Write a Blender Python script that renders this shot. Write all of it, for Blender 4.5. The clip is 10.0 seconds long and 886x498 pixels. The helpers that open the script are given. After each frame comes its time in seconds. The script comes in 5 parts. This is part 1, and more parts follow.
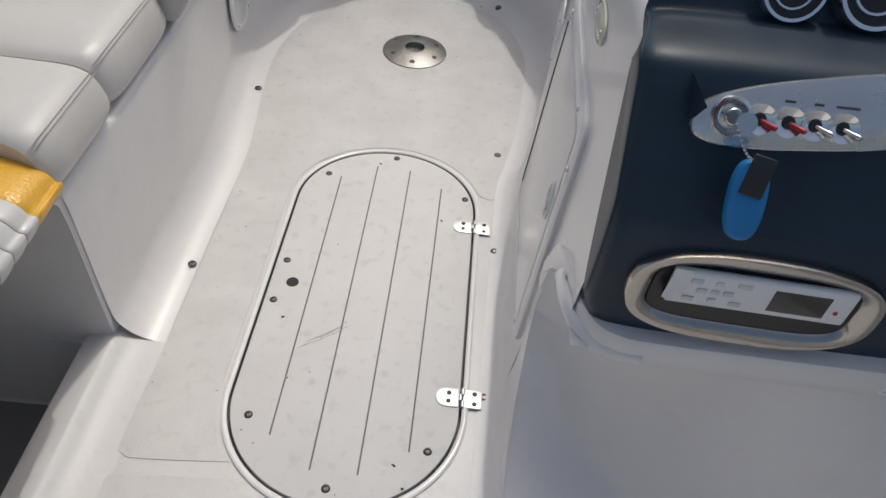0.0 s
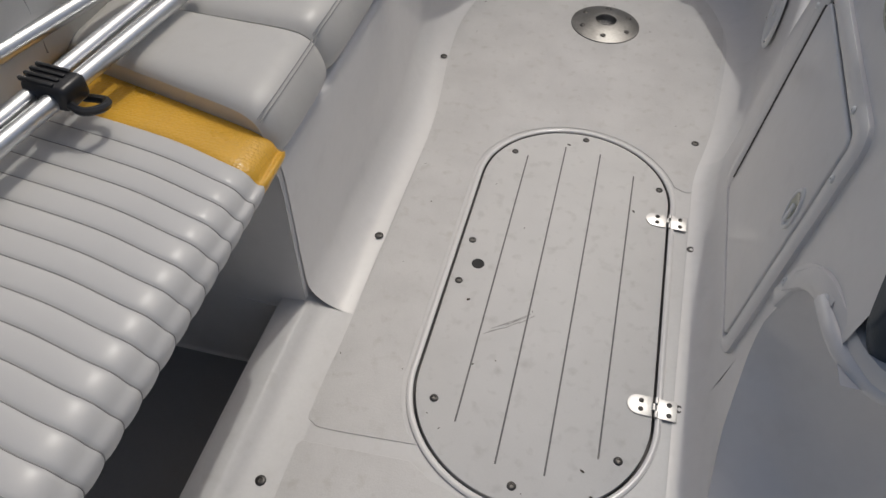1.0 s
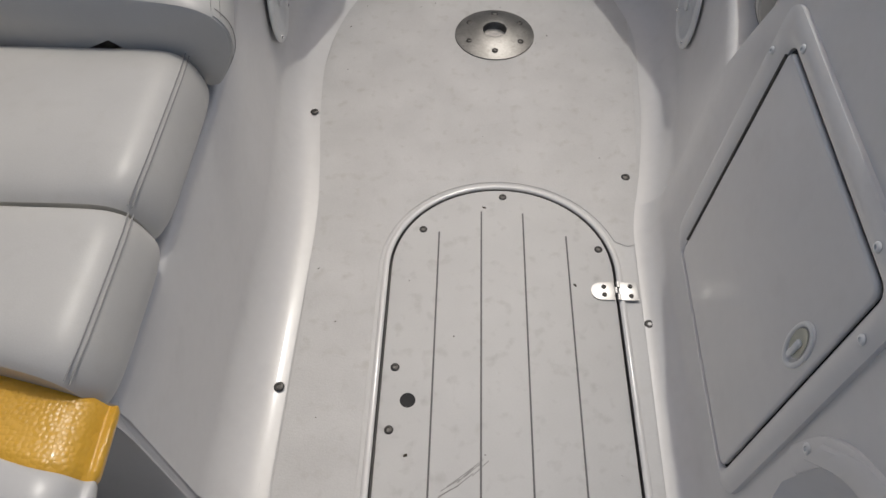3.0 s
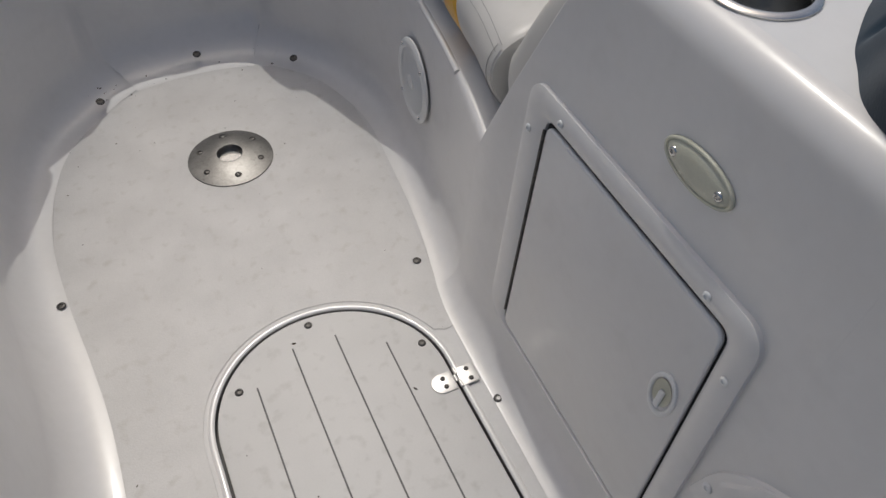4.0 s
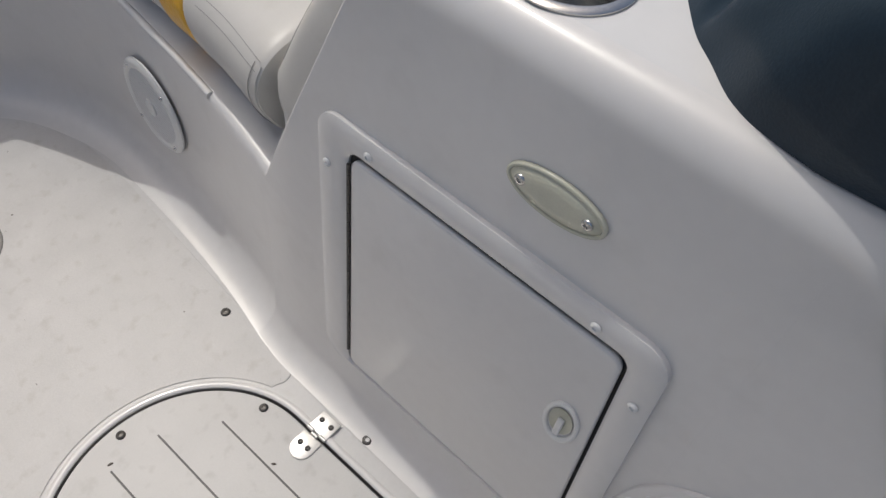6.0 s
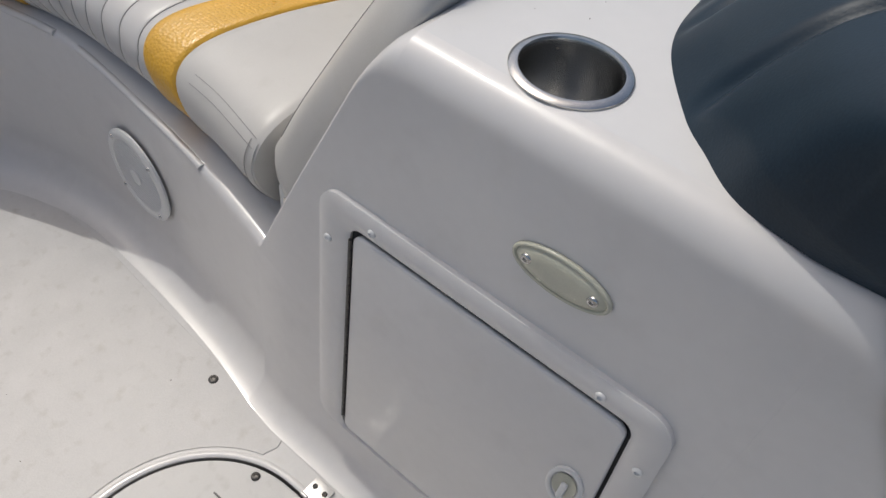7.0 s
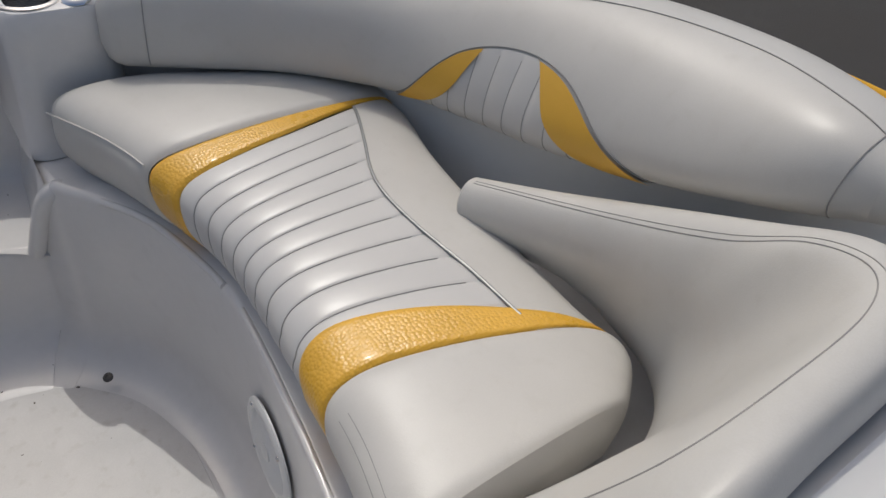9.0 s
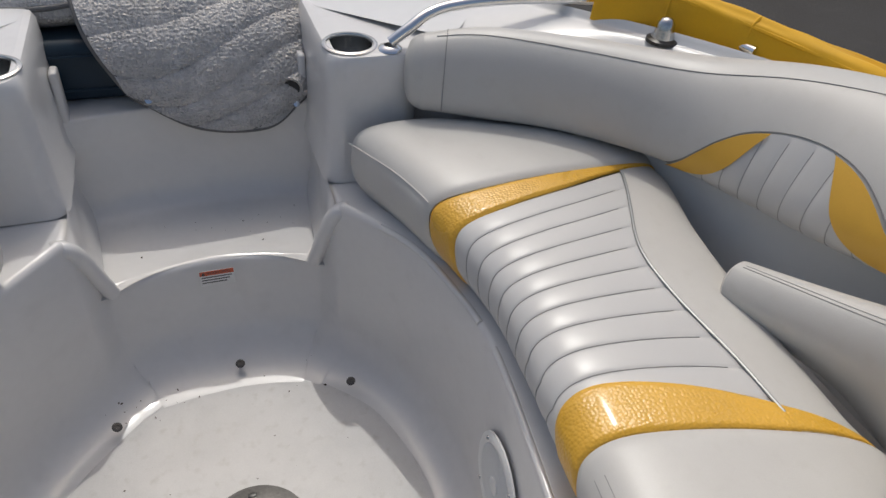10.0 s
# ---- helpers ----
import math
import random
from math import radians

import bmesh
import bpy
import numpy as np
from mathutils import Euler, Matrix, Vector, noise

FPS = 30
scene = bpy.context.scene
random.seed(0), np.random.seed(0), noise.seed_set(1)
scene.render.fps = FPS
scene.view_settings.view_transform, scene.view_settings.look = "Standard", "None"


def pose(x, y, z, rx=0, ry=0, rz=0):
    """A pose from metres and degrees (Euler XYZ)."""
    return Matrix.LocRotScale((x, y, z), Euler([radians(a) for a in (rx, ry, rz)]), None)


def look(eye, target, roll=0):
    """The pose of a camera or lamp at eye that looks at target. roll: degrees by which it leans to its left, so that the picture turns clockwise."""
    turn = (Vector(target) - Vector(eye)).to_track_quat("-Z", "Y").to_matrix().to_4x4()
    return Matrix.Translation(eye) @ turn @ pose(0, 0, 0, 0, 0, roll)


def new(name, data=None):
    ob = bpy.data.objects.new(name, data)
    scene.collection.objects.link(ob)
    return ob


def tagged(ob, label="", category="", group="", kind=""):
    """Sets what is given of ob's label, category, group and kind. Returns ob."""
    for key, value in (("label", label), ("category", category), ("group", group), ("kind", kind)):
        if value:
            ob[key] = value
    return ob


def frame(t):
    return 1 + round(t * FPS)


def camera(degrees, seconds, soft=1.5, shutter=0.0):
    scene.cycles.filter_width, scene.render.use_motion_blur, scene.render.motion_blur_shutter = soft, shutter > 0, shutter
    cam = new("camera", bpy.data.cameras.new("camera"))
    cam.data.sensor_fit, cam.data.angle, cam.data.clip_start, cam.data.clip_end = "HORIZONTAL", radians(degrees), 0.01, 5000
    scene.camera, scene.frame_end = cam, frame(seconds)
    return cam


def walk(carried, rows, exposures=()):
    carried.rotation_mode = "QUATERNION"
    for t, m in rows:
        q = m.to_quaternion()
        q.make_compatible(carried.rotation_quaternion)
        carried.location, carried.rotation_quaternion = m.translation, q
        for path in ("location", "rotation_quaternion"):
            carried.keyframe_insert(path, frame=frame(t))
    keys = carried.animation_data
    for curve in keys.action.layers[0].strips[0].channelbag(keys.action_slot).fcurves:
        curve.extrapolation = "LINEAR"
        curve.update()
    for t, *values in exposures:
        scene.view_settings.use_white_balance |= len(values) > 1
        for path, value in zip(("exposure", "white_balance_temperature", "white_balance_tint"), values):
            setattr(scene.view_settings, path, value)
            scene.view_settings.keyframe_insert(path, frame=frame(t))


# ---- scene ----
cam = camera(63.3, 10.0)
PATH = [
    (0, (0.139, 0.077, 1.095), (0.147, 1.481, -0.33), 6.8),
    (0.5, (0.006, 0.066, 1.08), (-0.225, 1.428, -0.367), 4.8),
    (1, (-0.012, 0.125, 1.07), (-0.307, 1.405, -0.438), 2.2),
    (1.5, (-0.006, 0.246, 1.063), (-0.307, 1.453, -0.504), -0.1),
    (2, (-0.012, 0.339, 1.053), (-0.307, 1.491, -0.555), -1.5),
    (2.2, (-0.011, 0.373, 1.051), (-0.296, 1.512, -0.568), -1.8),
    (3.3, (-0.111, 0.596, 1.065), (0.058, 1.808, -0.518), 1.2),
    (3.5, (-0.129, 0.634, 1.082), (0.214, 1.852, -0.467), 2.0),
    (4, (-0.118, 0.667, 1.081), (0.484, 1.837, -0.424), 2.3),
    (4.5, (-0.055, 0.742, 1.069), (0.612, 1.849, -0.457), 2.2),
    (5, (-0.028, 0.787, 1.059), (0.742, 1.786, -0.493), 3.3),
    (5.5, (-0.044, 0.819, 1.052), (0.864, 1.655, -0.522), 5.6),
    (5.7, (-0.044, 0.829, 1.047), (0.908, 1.603, -0.532), 6.6),
    (6.8, (-0.065, 0.883, 1.094), (1.001, 1.519, -0.474), 7.2),
    (7, (-0.069, 0.886, 1.092), (1.056, 1.583, -0.407), 8.3),
    (7.5, (0.022, 0.965, 1.147), (1.167, 1.756, -0.289), 7.7),
    (8, (0.103, 1.06, 1.162), (1.23, 1.977, -0.213), 7.4),
    (8.5, (0.137, 1.114, 1.171), (1.229, 2.15, -0.146), 7.8),
    (9, (0.132, 1.17, 1.169), (1.141, 2.331, -0.109), 7.7),
    (9.5, (0.094, 1.204, 1.206), (0.96, 2.502, -0.045), 6.8),
    (10, (0.005, 1.215, 1.22), (0.602, 2.657, -0.031), 5.3),
]
EXPOSURES = [(t, stops, 6350, 8) for t, stops in ((0.0, -0.40), (0.5, -0.70), (1.0, -0.85), (2.0, -0.87), (3.5, -0.79), (4.5, -0.72), (5.5, -0.60), (7.0, -0.48), (8.5, -0.60), (10.0, -0.46))]
walk(cam, [(t, look(eye, target, roll)) for t, eye, target, roll in PATH], EXPOSURES)

# ---- light ----
SUN_TO = Vector((0.105, 0.50, 1.0)).normalized()
world = bpy.data.worlds.new("sky")
scene.world = world
world.use_nodes = True
wn = world.node_tree.nodes
sky = wn.new("ShaderNodeTexSky")
sky.sky_type, sky.sun_disc = "NISHITA", False
sky.dust_density, sky.ozone_density = 5.5, 0.3
sky.sun_elevation, sky.sun_rotation = math.asin(SUN_TO.z), math.atan2(SUN_TO.x, SUN_TO.y)
world.node_tree.links.new(sky.outputs[0], wn["Background"].inputs[0])
wn["Background"].inputs[1].default_value = 0.145
sun = new("sun", bpy.data.lights.new("sun", "SUN"))
sun.data.energy, sun.data.angle, sun.data.color = 1.55, radians(0.5), (1.0, 0.96, 0.9)
sun.matrix_world = Matrix.Translation((0, 0, 6)) @ SUN_TO.to_track_quat("Z", "Y").to_matrix().to_4x4()


# ---- materials ----
def material(name, base, rough=0.5, metal=0.0, vary=0.12, big=6.0, fine=140.0, bump=0.15, depth=0.001, spot=0.0, spot_col=(0.3, 0.28, 0.24), coat=0.0, cells=0.0, spec=0.5):
    """Two scales of colour variation, grain relief and worn spots, in metres of object space."""
    m = bpy.data.materials.new(name)
    m.use_nodes = True
    nt = m.node_tree
    b = nt.nodes["Principled BSDF"]
    b.inputs["Roughness"].default_value, b.inputs["Metallic"].default_value = rough, metal
    b.inputs["Coat Weight"].default_value, b.inputs["Coat Roughness"].default_value = coat, 0.12
    b.inputs["Specular IOR Level"].default_value = spec
    co = nt.nodes.new("ShaderNodeTexCoord")

    def noise_tex(scale, detail=4.0):
        n = nt.nodes.new("ShaderNodeTexNoise")
        n.inputs["Scale"].default_value, n.inputs["Detail"].default_value = scale, detail
        nt.links.new(co.outputs["Object"], n.inputs["Vector"])
        return n

    def ramp(src, lo, hi, a, c):
        r = nt.nodes.new("ShaderNodeMapRange")
        r.inputs[1].default_value, r.inputs[2].default_value, r.inputs[3].default_value, r.inputs[4].default_value = lo, hi, a, c
        nt.links.new(src, r.inputs[0])
        return r.outputs[0]

    n1, n2 = noise_tex(big), noise_tex(fine, 3.0)
    mix = nt.nodes.new("ShaderNodeMix")
    mix.data_type = "RGBA"
    mix.inputs[6].default_value = (*[c * (1 - vary) for c in base], 1)
    mix.inputs[7].default_value = (*[min(1, c * (1 + vary * 0.6)) for c in base], 1)
    add = nt.nodes.new("ShaderNodeMath")
    add.operation = "ADD"
    nt.links.new(ramp(n1.outputs[0], 0.3, 0.7, 0, 0.7), add.inputs[0])
    nt.links.new(ramp(n2.outputs[0], 0.3, 0.7, 0, 0.3), add.inputs[1])
    nt.links.new(add.outputs[0], mix.inputs[0])
    col = mix.outputs[2]
    if spot:
        n3 = noise_tex(big * 4.3, 8.0)
        dirt = nt.nodes.new("ShaderNodeMix")
        dirt.data_type = "RGBA"
        dirt.inputs[7].default_value = (*spot_col, 1)
        nt.links.new(col, dirt.inputs[6])
        nt.links.new(ramp(n3.outputs[0], 0.56, 0.78, 0, spot), dirt.inputs[0])
        col = dirt.outputs[2]
    nt.links.new(col, b.inputs["Base Color"])
    nt.links.new(ramp(n1.outputs[0], 0.3, 0.7, rough * 0.88, min(1, rough * 1.12)), b.inputs["Roughness"])
    bp = nt.nodes.new("ShaderNodeBump")
    bp.inputs["Strength"].default_value, bp.inputs["Distance"].default_value = bump, depth
    height = n2.outputs[0]
    if cells:
        v = nt.nodes.new("ShaderNodeTexVoronoi")
        v.feature = "F1"
        v.inputs["Randomness"].default_value = 0.65
        bp.invert = True
        v.inputs["Scale"].default_value = cells
        warp = nt.nodes.new("ShaderNodeMapping")
        nt.links.new(co.outputs["Object"], warp.inputs[0])
        nt.links.new(warp.outputs[0], v.inputs["Vector"])
        height = v.outputs["Distance"]
    nt.links.new(height, bp.inputs["Height"])
    nt.links.new(bp.outputs[0], b.inputs["Normal"])
    return m


GEL = material("gelcoat", (0.70, 0.685, 0.665), 0.34, vary=0.05, big=4, fine=60, bump=0.03, spot=0.10, coat=0.5)
DECK = material("deck_gelcoat", (0.72, 0.715, 0.70), 0.25, vary=0.04, big=3, fine=50, bump=0.03, coat=0.2)
SKID = material("nonskid_floor", (0.58, 0.568, 0.55), 0.46, vary=0.12, big=9, fine=420, bump=0.30, depth=0.0012, spot=0.55, spot_col=(0.42, 0.40, 0.36))
SMOOTHFLOOR = material("smooth_floor", (0.60, 0.59, 0.575), 0.42, vary=0.07, big=7, fine=160, bump=0.06, spot=0.4, spot_col=(0.46, 0.44, 0.40))
# dark grey that stands in for the deep shade under the port bench
RECESS_SHADE = material("recess_shade_grey", (0.24, 0.24, 0.245), 0.85, vary=0.1, big=6, fine=300, bump=0.2)
HATCHM = material("hatch_gelcoat", (0.63, 0.62, 0.60), 0.58, vary=0.06, big=9, fine=320, bump=0.12, spot=0.5, spot_col=(0.42, 0.41, 0.38))
VINYL = material("grey_vinyl", (0.56, 0.545, 0.51), 0.38, vary=0.06, big=9, fine=520, bump=0.22, depth=0.0007, spot=0.22, spot_col=(0.45, 0.43, 0.38))
PLEAT = material("pleated_vinyl", (0.57, 0.56, 0.54), 0.33, vary=0.05, big=6, fine=900, bump=0.10, depth=0.0006)
GOLD = material("gold_vinyl", (0.74, 0.41, 0.04), 0.30, vary=0.10, big=12, bump=0.55, depth=0.0016, cells=185, coat=0.15)
GOLD_SOFT = material("gold_vinyl_smooth", (0.72, 0.41, 0.05), 0.40, vary=0.08, big=12, fine=500, bump=0.2)
NAVY = material("navy_vinyl", (0.016, 0.032, 0.050), 0.40, vary=0.25, big=8, fine=420, bump=0.25, depth=0.0008, spec=0.27)
THREAD = material("dark_thread", (0.33, 0.32, 0.305), 0.8)
PIPING = material("silver_piping", (0.32, 0.33, 0.33), 0.4, 0.6)
# same steel darkened, with the shade inside the cups put into its colour
STEEL_SHADED = material("shaded_cup_steel", (0.50, 0.50, 0.49), 0.22, 1.0, vary=0.2, big=30, fine=300, bump=0.08)
HINGE = material("worn_hinge_steel", (0.70, 0.69, 0.67), 0.46, 1.0, vary=0.1, big=30, fine=300, bump=0.1)
BUTTON = material("grey_button", (0.62, 0.62, 0.61), 0.4)
BEZEL = material("smoked_metal", (0.42, 0.40, 0.37), 0.16, 1.0, vary=0.1, big=12)
PLATE = material("satin_plate", (0.62, 0.62, 0.61), 0.27, 0.85, vary=0.06, big=15)
STEEL = material("brushed_steel", (0.62, 0.61, 0.59), 0.24, 1.0, vary=0.15, big=30, fine=300, bump=0.08)
CHROME = material("chrome", (0.80, 0.80, 0.80), 0.10, 1.0, vary=0.05, big=20)
ALU = material("aluminium_tube", (0.66, 0.67, 0.68), 0.32, 1.0, vary=0.08, big=15)
CAST = material("worn_cast_metal", (0.23, 0.225, 0.215), 0.42, 0.9, vary=0.35, big=28, fine=200, bump=0.3, spot=0.5, spot_col=(0.10, 0.09, 0.08))
BLACK = material("black_plastic", (0.015, 0.015, 0.016), 0.35)
DARK = material("dark_gap", (0.03, 0.03, 0.03), 0.8)
GREYGAP = material("grey_groove", (0.16, 0.155, 0.15), 0.8)
WHITEP = material("white_plastic", (0.74, 0.74, 0.72), 0.35, vary=0.04)
LENS = material("yellowed_lens", (0.57, 0.56, 0.45), 0.25, vary=0.12, big=30, fine=500, bump=0.25)
SCREW = material("dirty_screw", (0.10, 0.095, 0.09), 0.45, 0.8, vary=0.3, big=80)
BLUE = material("blue_foam", (0.01, 0.17, 0.42), 0.55, vary=0.1, big=30)
REDM = material("red_plastic", (0.38, 0.02, 0.03), 0.35)
SCREENM = material("dim_screen", (0.05, 0.045, 0.04), 0.15)
TERRY = material("grey_terry", (0.62, 0.59, 0.56), 0.95, vary=0.22, big=30, fine=260, bump=0.9, depth=0.006, cells=150)
YELLOW = material("yellow_cover", (0.74, 0.40, 0.005), 0.7, vary=0.10, big=7, fine=300, bump=0.15)
ASPHALT = material("asphalt", (0.040, 0.037, 0.034), 0.9, vary=0.35, big=1.4, fine=60, bump=0.7, depth=0.01, spot=0.6, spot_col=(0.05, 0.047, 0.042))
LABEL_WHITE = material("label_white", (0.75, 0.74, 0.72), 0.5)
LABEL_RED = material("label_orange", (0.62, 0.12, 0.05), 0.5)
SCUFF = material("scuff_grey", (0.36, 0.35, 0.335), 0.7)
INK = material("label_ink", (0.06, 0.06, 0.06), 0.6)
DEBRIS = material("dry_debris", (0.07, 0.055, 0.04), 0.9)


# ---- builders ----
def thing(name, label, category, group="", kind=""):
    return tagged(new(name), label, category, group, kind)


def part(name, bm, mat, parent=None, label="", smooth=True):
    me = bpy.data.meshes.new(name)
    bmesh.ops.recalc_face_normals(bm, faces=bm.faces[:])
    bm.to_mesh(me)
    bm.free()
    me.materials.append(mat)
    if smooth:
        me.shade_smooth()
        me.set_sharp_from_angle(angle=radians(42))
    ob = new(name, me)
    if parent:
        ob.parent = parent
    return tagged(ob, label)


def spline(points, n):
    """n points along a Catmull-Rom curve through the given ones."""
    p = np.array(points, float)
    q = np.vstack([2 * p[0] - p[1], p, 2 * p[-1] - p[-2]])
    t = np.linspace(0, len(p) - 1, n)
    i = np.minimum(t.astype(int), len(p) - 2)
    f = (t - i)[:, None]
    a, b, c, d = q[i], q[i + 1], q[i + 2], q[i + 3]
    return 0.5 * (2 * b + (c - a) * f + (2 * a - 5 * b + 4 * c - d) * f**2 + (3 * b - a - 3 * c + d) * f**3)


def loft(rails, nu, nv):
    """Grid nv x nu of points: along u each rail's curve, across v a curve through the rails."""
    r = np.array([spline(k, nu) for k in rails])
    return np.stack([spline(r[:, i], nv) for i in range(nu)], 1)


def grid_bm(p, close_v=False, cap_u=False):
    nv, nu = p.shape[:2]
    bm = bmesh.new()
    v = [[bm.verts.new(p[j, i]) for i in range(nu)] for j in range(nv)]
    for j in range(nv if close_v else nv - 1):
        for i in range(nu - 1):
            k = (j + 1) % nv
            bm.faces.new((v[j][i], v[j][i + 1], v[k][i + 1], v[k][i]))
    if cap_u:
        for i in (0, nu - 1):
            try:
                bm.faces.new([v[j][i] for j in range(nv)])
            except ValueError:
                pass
    return bm


class Surface:
    """A lofted sheet that can be sampled at rail units (u, v)."""

    def __init__(self, rails, fu=160, fv=120):
        self.n, self.m = len(rails[0]) - 1, len(rails) - 1
        self.p = loft(rails, fu, fv)
        self.fu, self.fv = fu, fv
        du, dv = np.gradient(self.p, axis=1), np.gradient(self.p, axis=0)
        n = np.cross(du, dv)
        self.nrm = n / np.maximum(np.linalg.norm(n, axis=2, keepdims=True), 1e-9)

    def at(self, u, v, off=0.0):
        a = np.clip(u / self.n, 0, 1) * (self.fu - 1)
        b = np.clip(v / self.m, 0, 1) * (self.fv - 1)
        i, j = np.minimum(a.astype(int), self.fu - 2), np.minimum(b.astype(int), self.fv - 2)
        f, g = (a - i)[..., None], (b - j)[..., None]

        def mixed(t):
            return (t[j, i] * (1 - f) + t[j, i + 1] * f) * (1 - g) + (t[j + 1, i] * (1 - f) + t[j + 1, i + 1] * f) * g
        return mixed(self.p) + mixed(self.nrm) * np.asarray(off)[..., None]


def panel(surf, lo, hi, v0, v1, nu, nv, puff=0.004, pleats=0, sign=1.0, lift=0.0, wrinkle=0.0, sink=0.0):
    """A sewn panel of the sheet between the curves u = lo(v) and u = hi(v); it sinks to its seams."""
    s, w = np.meshgrid(np.linspace(0, 1, nu), np.linspace(0, 1, nv))
    a = v0(s) if callable(v0) else v0
    b = v1(s) if callable(v1) else v1
    v = a + (b - a) * w
    u = lo(w) + (hi(w) - lo(w)) * s
    if pleats:
        k = s * pleats
        h = puff * (np.abs(np.sin(np.pi * k)) + 1e-6) ** 0.4
    else:
        h = puff * (1 - np.abs(2 * s - 1) ** 12) - sink * np.abs(2 * s - 1) ** 10
    if wrinkle:
        h = h + wrinkle * np.array([[noise.noise((a * 9, b * 5, 3.1)) for a, b in zip(ra, rb)] for ra, rb in zip(u, v)])
    return surf.at(u, v, sign * (h + lift))


def curve_of(values):
    """A smooth function of 0..1 through evenly spaced values."""
    c = spline([(a, 0, 0) for a in values], 200)[:, 0]
    return lambda w: np.interp(w, np.linspace(0, 1, 200), c)


def tube(points, r, sides=8, n=None, closed=False):
    p = spline(points, n) if n else np.array(points, float)
    tan = np.gradient(p, axis=0)
    tan /= np.linalg.norm(tan, axis=1, keepdims=True) + 1e-12
    side = np.cross(tan[0], (0, 0, 1.0) if abs(tan[0][2]) < 0.9 else (1.0, 0, 0))
    rings = []
    for q, t in zip(p, tan):
        side = side - t * (side @ t)
        side /= np.linalg.norm(side)
        up = np.cross(t, side)
        a = np.linspace(0, 2 * np.pi, sides, endpoint=False)
        rings.append(q + r * (np.outer(np.cos(a), side) + np.outer(np.sin(a), up)))
    return grid_bm(np.stack(rings, 1), close_v=True, cap_u=not closed)


def lathe(profile, sides=32, cap=False):
    """(radius, z) pairs turned about z."""
    a = np.linspace(0, 2 * np.pi, sides, endpoint=False)
    p = np.stack([np.stack([r * np.cos(a), r * np.sin(a), np.full(sides, z)], 1) for r, z in profile], 1)
    bm = grid_bm(p, close_v=True)
    bmesh.ops.remove_doubles(bm, verts=bm.verts, dist=1e-6)
    return bm


def slab(outline, z0, z1, bevel=0.003, seg=2):
    """A plan outline raised from z0 to z1, with rounded edges."""
    bm = bmesh.new()
    f = bm.faces.new([bm.verts.new((x, y, z0)) for x, y in outline])
    top = bmesh.ops.extrude_face_region(bm, geom=[f])["geom"]
    bmesh.ops.translate(bm, verts=[g for g in top if isinstance(g, bmesh.types.BMVert)], vec=(0, 0, z1 - z0))
    bmesh.ops.recalc_face_normals(bm, faces=bm.faces[:])
    if bevel:
        rim = [e for e in bm.edges if len(e.link_faces) == 2 and e.calc_face_angle() > 0.6 and abs(e.verts[0].co.z - e.verts[1].co.z) < 1e-6]
        bmesh.ops.bevel(bm, geom=rim, offset=bevel, segments=seg, affect="EDGES", profile=0.5)
    return bm


def block(x0, x1, y0, y1, z0, z1, bevel=0.01, seg=3):
    bm = bmesh.new()
    bmesh.ops.create_cube(bm, size=1.0)
    bmesh.ops.transform(bm, matrix=Matrix.LocRotScale(((x0 + x1) / 2, (y0 + y1) / 2, (z0 + z1) / 2), None, (x1 - x0, y1 - y0, z1 - z0)), verts=bm.verts)
    bmesh.ops.bevel(bm, geom=bm.edges[:], offset=bevel, segments=seg, affect="EDGES", profile=0.5)
    return bm


def moved(bm, m):
    bmesh.ops.transform(bm, matrix=m, verts=bm.verts)
    return bm


def oval(a, b, n=48, k=2.0):
    t = np.linspace(0, 2 * np.pi, n, endpoint=False)
    c, s = np.cos(t), np.sin(t)
    return [(a * np.sign(i) * abs(i) ** (2 / k), b * np.sign(j) * abs(j) ** (2 / k)) for i, j in zip(c, s)]


def ring_slab(outer, inner, z0, z1):
    """A flat ring with a slightly crowned top between two outlines of equal count."""
    o, i = np.array(outer), np.array(inner)
    mid = (o + i) / 2
    rows = [(o, z0), (o * 0.15 + o * 0.85, z0 + (z1 - z0) * 0.7), (o * 0.8 + i * 0.2, z1), (mid, z1 + 0.0004), (i * 0.8 + o * 0.2, z1), (i, z0 + (z1 - z0) * 0.6), (i, z0)]
    p = np.stack([np.column_stack([r, np.full(len(r), z)]) for r, z in rows], 1)
    return grid_bm(p, close_v=True)


def mirrored(p):
    return [(-x, y, z) for x, y, z in p]


def facing(loc, normal, up=(0, 0, 1)):
    """A pose whose z looks along normal and whose y is nearest to up."""
    z = Vector(normal).normalized()
    x = Vector(up).cross(z).normalized()
    y = z.cross(x)
    m = Matrix((x, y, z)).transposed().to_4x4()
    m.translation = loc
    return m


def screw_bm(r=0.0055):
    return lathe([(r * 1.25, 0), (r * 1.2, 0.0012), (r, 0.0022), (r * 0.55, 0.0026), (r * 0.45, 0.0010), (0, 0.0008)], 14)


def add_screw(parent, m, r=0.0055, mat=None):
    return part("screw", moved(screw_bm(r), m), mat or SCREW, parent)


# ---- cockpit liner ----
def wall_x(y, z):
    return 0.285 + 0.06 * z + 0.025 * (y - 0.9) + 0.016 * (max(0.0, y - 1.33) / 0.12) ** 2


# floor with the hatch opening
HR = 0.199
hatch_loop = []
for k in range(49):
    a = math.pi * k / 48
    hatch_loop.append((0.007 + HR * math.cos(a), 1.270 + 0.188 * math.sin(a)))
for k in range(49):
    a = math.pi + math.pi * k / 48
    hatch_loop.append((0.007 + HR * math.cos(a), 0.755 + 0.192 * math.sin(a)))
hatch_loop = np.array(hatch_loop)


